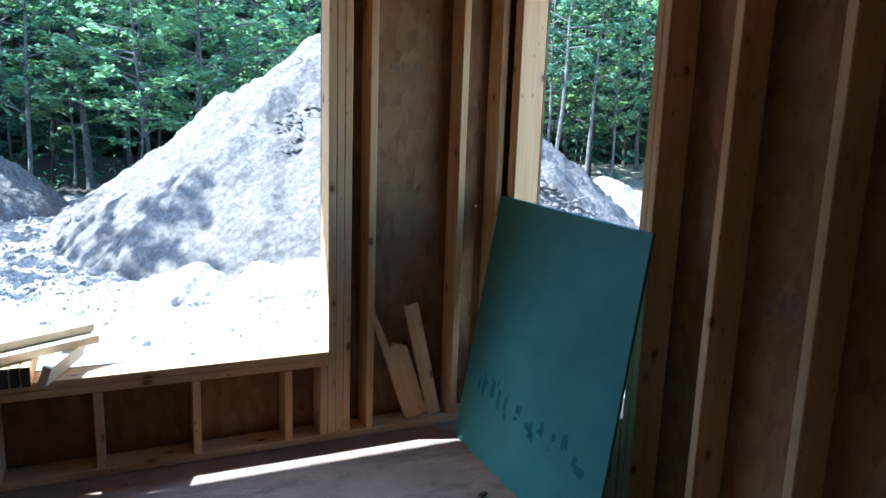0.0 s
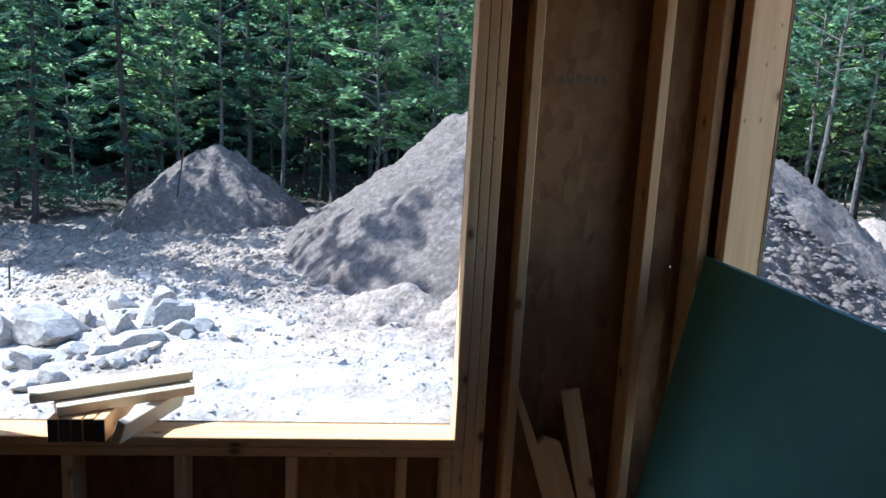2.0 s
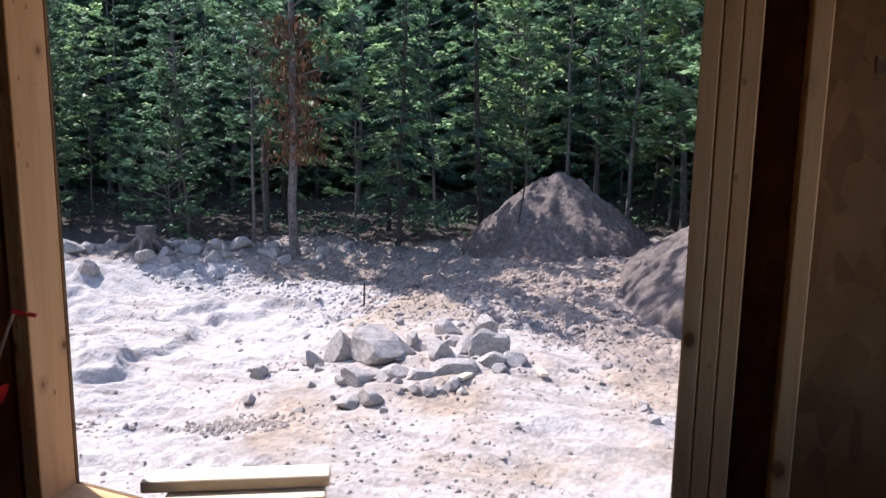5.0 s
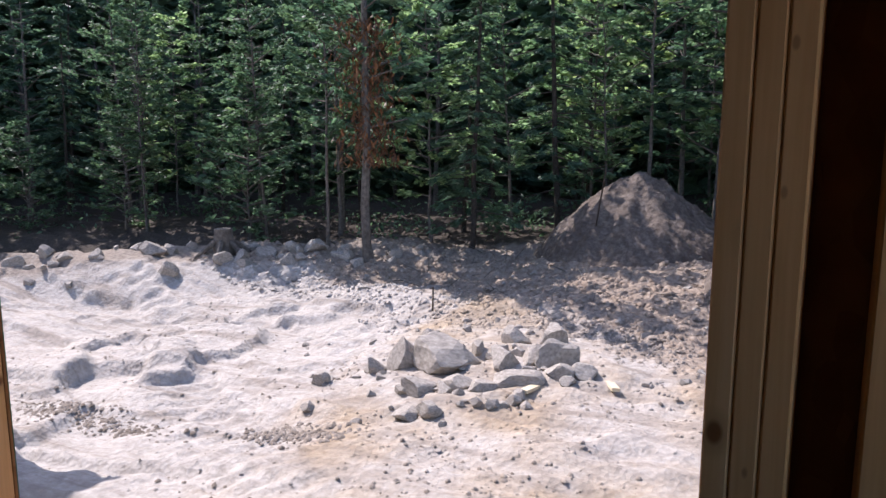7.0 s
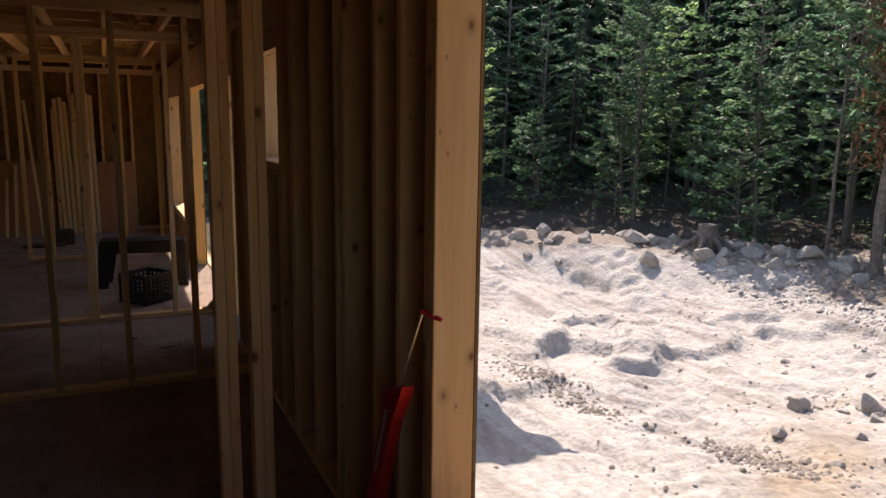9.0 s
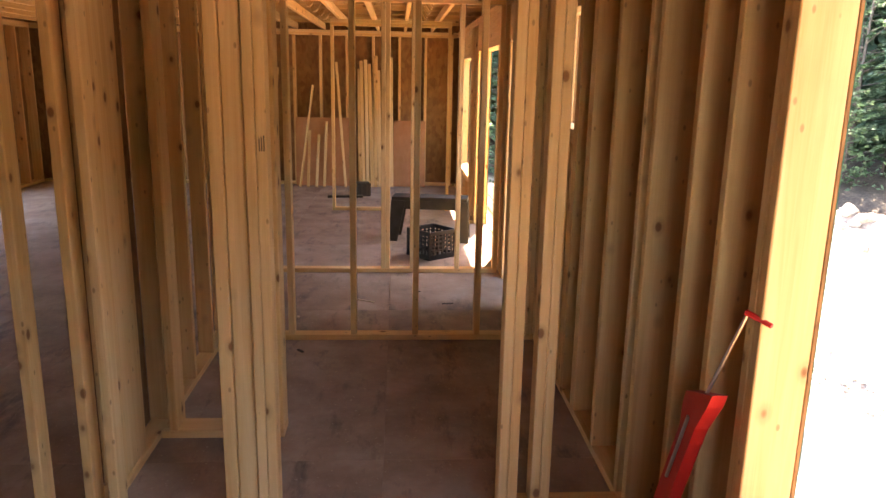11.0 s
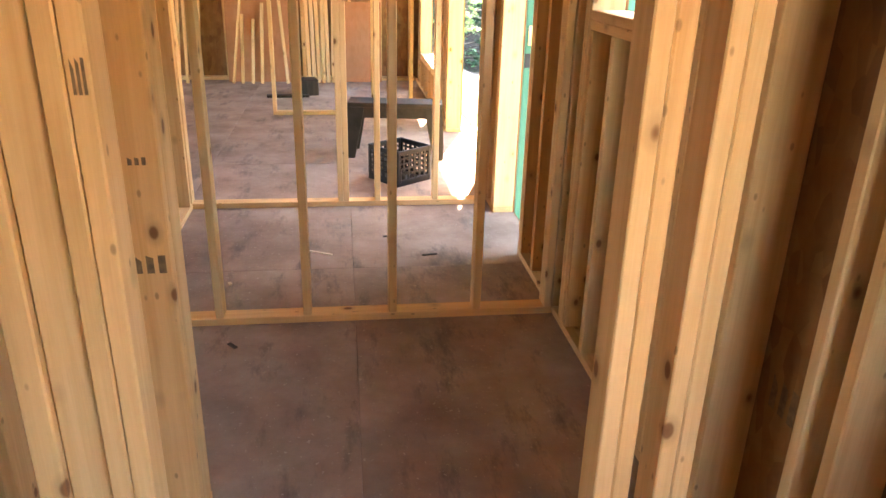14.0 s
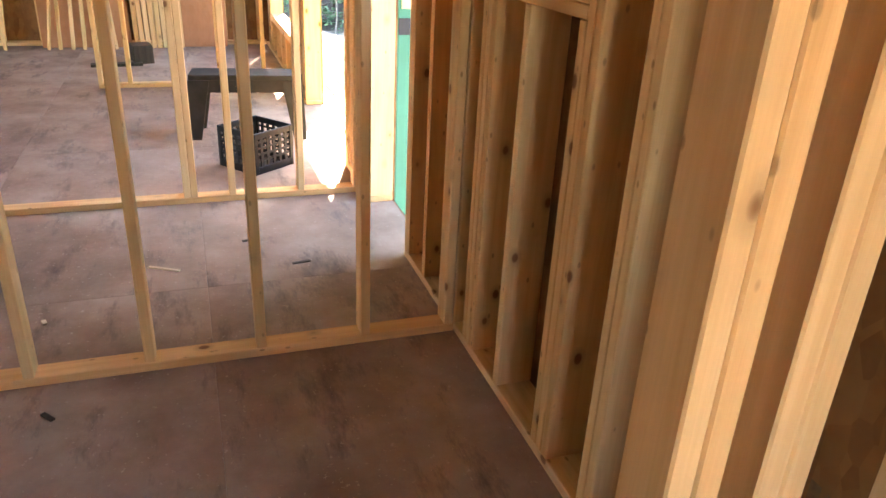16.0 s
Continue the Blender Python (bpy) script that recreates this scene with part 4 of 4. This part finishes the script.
porch = structure("porch_floor", "raised porch platform with a board deck outside the far rooms", "porch")
part("base", bm_box(-13.0, -7.13, D6 + 0.02, 2.3, -3.2, -0.045), CONCRETE, porch, "grey concrete base")
for k in range(14):
    lumber(porch, -13.0, -7.12, 0.17 + k * 0.148, 0.17 + k * 0.148 + 0.14, -0.043, -0.005, "deck_board")
# unseen slab on posts, added to cast the cornered shadow on the sand
part("eave", bm_box(-18.6, -13.86, 1.6, 6.28, 4.40, 4.52), OSB, porch)
for x in (-14.2, -17.6):
    lumber(porch, x, x + 0.12, 4.9, 5.02, -3.2, 4.40, "post")
rail = thing("railing", "rough reddish-brown board railing outside the wide doorway", "railing")
for z in (0.25, 0.75):
    stick(rail, (-13.2, 2.1, z), (-10.0, 2.1, z), 0.03, 0.09, "rail", BROWNWOOD)
for x in (-13.1, -11.6, -10.1):
    stick(rail, (x, 2.16, -0.004), (x, 2.16, 0.85), 0.05, 0.09, "post", BROWNWOOD)
stick(rail, (-11.5, 2.05, 0.0), (-10.2, 2.05, 0.7), 0.03, 0.09, "brace", BROWNWOOD)

# ---- first room ----
panel = thing("green_panel", "cut piece of green coated sheathing leaning on the studs", "panel")
TL, TR, BL, BR = Vector((0.388, -0.005, 1.24)), Vector((0.388, -1.215, 1.245)), Vector((0.10, -0.15, 0.0)), Vector((0.10, -1.36, 0.005))
back = Vector((0.013, 0, 0.003))
bm = bmesh.new()
fv = [bm.verts.new(p) for p in (TL, TR, BR, BL)]
bv = [bm.verts.new(p - back) for p in (TL, TR, BR, BL)]
bm.faces.new(bv)
bm.faces.new(fv[::-1])
for i in range(4):
    bm.faces.new((fv[i], fv[(i + 1) % 4], bv[(i + 1) % 4], bv[i]))
part("sheet", bm, DUSTYZIP, panel)


def on_panel(u, v, out=0.004):
    """A place on the panel's face: u from its left to its right edge, v from bottom to top."""
    p = (BL.lerp(BR, u)).lerp(TL.lerp(TR, u), v)
    return p - back - Vector((out, 0, 0))


bm = bmesh.new()
rp = random.Random(5)
u0 = 0.12
while u0 < 0.9:
    w = rp.uniform(0.035, 0.085)
    h = rp.uniform(0.075, 0.10) if u0 > 0.3 else rp.uniform(0.11, 0.14)
    for k in range(rp.randint(2, 4)):
        a, b = rp.uniform(0, 0.7) * w, rp.uniform(0, 0.75) * h
        c, d = a + rp.uniform(0.25, 0.6) * w, b + rp.uniform(0.2, 0.9) * h * 0.6
        v0 = 0.19 + 0.02 * rp.random()
        quad = [(u0 + a, v0 + b), (u0 + c, v0 + b + rp.uniform(-0.01, 0.01)), (u0 + c + rp.uniform(-0.01, 0.01), v0 + d), (u0 + a + 0.006, v0 + d + rp.uniform(-0.01, 0.01))]
        bm.faces.new([bm.verts.new(on_panel(p, q, 0.004 + 0.0003 * k)) for p, q in quad])
    u0 += w + rp.uniform(0.012, 0.04)
part("print", bm, PRINT, panel, "faded dark printed lettering")

sc = thing("scrap_board", "notched offcut of pale board standing between studs", "board")
bm = bmesh.new()
outline = [(-0.06, 0.0), (0.07, 0.0), (0.06, 0.40), (0.0, 0.44), (-0.03, 0.42), (-0.055, 0.70), (-0.075, 0.70)]
fr = [bm.verts.new((x, 0, z)) for x, z in outline]
bk = [bm.verts.new((x, 0.03, z)) for x, z in outline]
bm.faces.new(fr)
bm.faces.new(bk[::-1])
for i in range(len(outline)):
    bm.faces.new((fr[i], fr[(i + 1) % len(outline)], bk[(i + 1) % len(outline)], bk[i]))
b = part("plank", bm, LUMBER, sc)
b.matrix_basis = Matrix.Translation((-0.05, 0.045, S)) @ pose(0, 0, 0, -2, -17, 0)
sc = thing("scrap_board", "short pale board leaning between studs", "board")
stick(sc, (0.055, 0.06, S), (-0.085, 0.075, 0.66), 0.03, 0.075, "plank")

OFF = "lumber offcuts on the sill"
for i in range(5):
    o = thing("lumber_offcut", "short dark-ended lumber offcut on edge on the window sill", "lumber offcut", OFF)
    dx, L = -2.04 + i * 0.0405, rng.uniform(-0.01, 0.02)
    lumber(o, dx, dx + S, -0.062 + L, 0.30 + L, WIN[2], WIN[2] + 0.089, "block")
    # a dark sheet paints shade onto the weathered end that faces the room
    part("painted_end", bm_box(dx + 0.002, dx + S - 0.002, -0.0645 + L, -0.0615 + L, WIN[2] + 0.002, WIN[2] + 0.087), BROWNWOOD, o, "dark sheet for weathered end grain in shade")
o = thing("lumber_offcut", "short pale lumber offcut on edge on the window sill", "lumber offcut", OFF)
stick(o, (-1.79, -0.066, WIN[2] + 0.0447), (-1.66, 0.30, WIN[2] + 0.0447), S, 0.089, "block", PALEBOARD, "", 20)
o = thing("lumber_offcut", "short pale board lying flat across the offcuts", "lumber offcut", OFF)
stick(o, (-2.03, 0.0, 0.587), (-1.60, 0.235, 0.587), S, 0.089, "block", PALEBOARD, "", 90)
o = thing("lumber_offcut", "short brown-edged board on top of the offcuts", "lumber offcut", OFF)
stick(o, (-2.13, 0.02, 0.626), (-1.62, 0.295, 0.626), S, 0.089, "block", PALEBOARD, "", 90)

tool = thing("hanging_tool", "red hand tool hung by its steel wire on the window jamb", "tool")
part("hook", bm_rod((-2.55, 0.02, 1.118), (-2.61, -0.02, 1.135), 0.007, 0.009, 8), REDPLASTIC, tool)
part("wire", bm_rod((-2.605, -0.018, 1.13), (-2.715, -0.052, 0.86), 0.005, None, 8), STEEL, tool, "bright steel wire")
bm = bmesh.new()
ring = []
for t, w, d in ((0.0, 0.085, 0.022), (0.04, 0.080, 0.022), (0.12, 0.052, 0.020), (0.55, 0.052, 0.020), (0.60, 0.040, 0.016)):
    p = Vector((-2.715, -0.052, 0.865)).lerp(Vector((-3.02, -0.045, 0.20)), t / 0.6)
    ring.append([bm.verts.new(p + Vector((a * w, b * d, a * w * 0.35))) for a, b in ((1, 1), (-1, 1), (-1, -1), (1, -1))])
for r0, r1 in zip(ring, ring[1:]):
    for i in range(4):
        bm.faces.new((r0[i], r0[(i + 1) % 4], r1[(i + 1) % 4], r1[i]))
bm.faces.new(ring[0])
bm.faces.new(ring[-1][::-1])
part("handle", bm, REDPLASTIC, tool, "worn red handle")
part("strip", bm_rod((-2.765, -0.074, 0.77), (-2.885, -0.071, 0.51), 0.006, None, 8), STEEL, tool, "pale metal strip on the handle")

# ---- things in the rooms beyond ----
crate = thing("milk_crate", "black plastic lattice crate on the subfloor", "crate")
cm = Matrix.Translation((-7.86, -0.58, 0.0)) @ pose(0, 0, 0, 0, 0, 38)
W, H = 0.172, 0.275
b = part("base", bm_box(-W, W, -W, W, 0.0, 0.012), BLACKPLASTIC, crate)
b.matrix_basis = cm
for k in range(4):
    bm = bmesh.new()
    bm_box(-W, W, W - 0.012, W, H - 0.04, H, 0.003, bm)
    bm_box(-W, W, W - 0.012, W, 0.0, 0.05, 0.003, bm)
    for i in range(7):
        x = -W + i * (2 * W - 0.022) / 6
        bm_box(x, x + 0.022, W - 0.01, W - 0.002, 0.04, H - 0.03, 0.0, bm)
    for z in (0.085, 0.125, 0.165, 0.205):
        bm_box(-W, W, W - 0.009, W - 0.003, z, z + 0.014, 0.0, bm)
    for x in (-W, W - 0.03):
        bm_box(x, x + 0.03, W - 0.014, W + 0.002, 0.0, H, 0.003, bm)
    b = part("side", bm, BLACKPLASTIC, crate)
    b.matrix_basis = cm @ pose(0, 0, 0, 0, 0, 90 * k)

bench = thing("step_bench", "low dark wooden work bench with splayed legs", "bench")
bc = Matrix.Translation((-8.62, -0.56, 0.0)) @ pose(0, 0, 0, 0, 0, -8)
def bench_part(name, bm):
    p = part(name, bm, BENCHWOOD, bench)
    p.matrix_basis = bc
bench_part("seat", bm_box(-0.13, 0.13, -0.40, 0.40, 0.43, 0.468, 0.004))
for x in (-0.125, 0.105):
    bench_part("apron", bm_box(x, x + 0.02, -0.36, 0.36, 0.34, 0.43, 0.002))
for x, sx in ((-0.12, -1), (0.12, 1)):
    for y, sy in ((-0.33, -1), (0.33, 1)):
        bm = bmesh.new()
        vs = []
        for z, o in ((0.0, 0.05), (0.43, 0.0)):
            wd = 0.045 if z == 0 else 0.075
            for ax in (-0.016, 0.016):
                for ay in (-wd, wd):
                    vs.append(bm.verts.new((x + sx * o * 0.8 + ax, y + sy * o + ay, z)))
        bmesh.ops.convex_hull(bm, input=vs)
        bench_part("leg", bm)

for y0, y1, z in ((-2.50, -1.56, 1.06), (-0.98, -0.48, 1.03)):
    s = tagged(part("plywood_sheet", bm_box(-0.009, 0.009, y0, y1, 0, z, 0.001), PLY), "orange plywood sheet leaning on the far wall", "plywood", "sheets at the far wall")
    s.matrix_basis = Matrix.Translation((XF + 0.14, 0, 0.002)) @ pose(0, 0, 0, 0, -5.5, 0)
rb = random.Random(9)
for k in range(9):
    y = -1.50 + k * 0.062
    o = thing("leaning_board", "long pale board leaning upright on the far wall", "board", "boards at the far wall")
    stick(o, (XF + 0.20 + rb.uniform(0, 0.05), y, 0.003), (XF + 0.05, y + rb.uniform(-0.05, 0.05), rb.uniform(1.75, 2.1)), 0.02, 0.05, "plank", None, "", 90)
for y, z, t in ((-2.30, 0.86, 0.02), (-2.17, 0.80, 0.03), (-2.42, 1.55, 0.20), (-1.72, 1.9, -0.14), (-2.05, 1.0, 0.03), (-2.85, 1.8, 0.1), (-3.0, 1.9, 0.03), (-3.1, 1.4, 0.05), (-3.22, 1.9, -0.06)):
    o = thing("leaning_board", "thin pale strip of wood leaning on the far wall", "board", "boards at the far wall")
    stick(o, (XF + 0.30, y, 0.003), (XF + 0.10, y + t, z), 0.02, 0.04, "plank", None, "", 90)
box = tagged(part("wood_block", bm_box(-0.12, 0.12, -0.10, 0.10, 0.0, 0.19, 0.006), BROWNWOOD), "small brown wooden block on the subfloor", "wood block")
box.matrix_basis = Matrix.Translation((-11.55, -1.42, 0.0)) @ pose(0, 0, 0, 0, 0, 12)
pl = tagged(part("plank", bm_box(-0.05, 0.05, -0.25, 0.25, 0.0, 0.03, 0.003), BROWNWOOD), "short dark plank on the subfloor", "board")
pl.matrix_basis = Matrix.Translation((-11.35, -1.66, 0.0)) @ pose(0, 0, 0, 0, 0, 5)
o = thing("threshold_board", "pale board lying in the wide doorway", "board")
lumber(o, -9.75, -9.50, -0.12, 0.10, 0.0, S, "plank")
for x, y, a, l in ((-6.35, -1.16, 62, 0.16), (-6.28, -0.52, 100, 0.09), (-5.95, -1.62, 20, 0.035), (-5.28, -1.52, 40, 0.06), (-6.6, -0.75, 100, 0.06)):
    s = tagged(part("wood_chip", bm_box(-l / 2, l / 2, -0.009, 0.009, 0.0, 0.006, 0.001), PALEBOARD if l > 0.1 or l < 0.05 else BROWNWOOD), "splinter of wood lying on the subfloor", "wood chip", "scraps on the floor")
    s.matrix_basis = Matrix.Translation((x, y, 0.0005)) @ pose(0, 0, 0, 0, 0, a)
s = tagged(part("wood_chip", bm_box(-0.02, 0.02, -0.012, 0.012, 0.0, 0.01, 0.002), BROWNWOOD), "dark scrap lying on the subfloor", "wood chip", "scraps on the floor")
s.matrix_basis = Matrix.Translation((-0.05, -0.75, 0.0005)) @ pose(0, 0, 0, 0, 0, 25)


# grade stamps: bars of unreadable ink
def stamp(parent, o, u, v, w, h, n, ink=None):
    """n small bars inside a w x h field at o, spread along the unit vectors u and v."""
    o, u, v = Vector(o), Vector(u), Vector(v)
    bm = bmesh.new()
    for k in range(n):
        a = o + u * (w * (k + 0.15) / n)
        b = a + u * (w * 0.62 / n)
        bm.faces.new([bm.verts.new(p) for p in (a, b, b + v * h * (0.7 + 0.3 * ((k * 7) % 3) / 2), a + v * h)])
    return part("grade_stamp", bm, ink or INK, parent, "faded grey ink stamp")


stamp(north, (-0.22, D6 - 0.002, 1.86), (1, 0, 0), (0, 0, 1), 0.20, 0.04, 6)
stamp(part1b, (P1B + 0.002, -1.55, 0.86), (0, 1, 0), (0, 0, 1), 0.09, 0.05, 3)
stamp(part1b, (P1B + 0.002, -1.53, 1.15), (0, 1, 0), (0, 0, 1), 0.05, 0.02, 3)
stamp(part1, (P1 + 0.002, -1.40, 1.44), (0, 1, 0), (0, 0, 1), 0.024, 0.055, 3)
stamp(east, (XR + D6 - 0.002, -1.86, 1.03), (0, 1, 0), (0, 0, 1), 0.24, 0.10, 5)
stamp(north, (-3.90, D6 - 0.002, 0.52), (1, 0, 0), (0, 0, 1), 0.22, 0.10, 5)
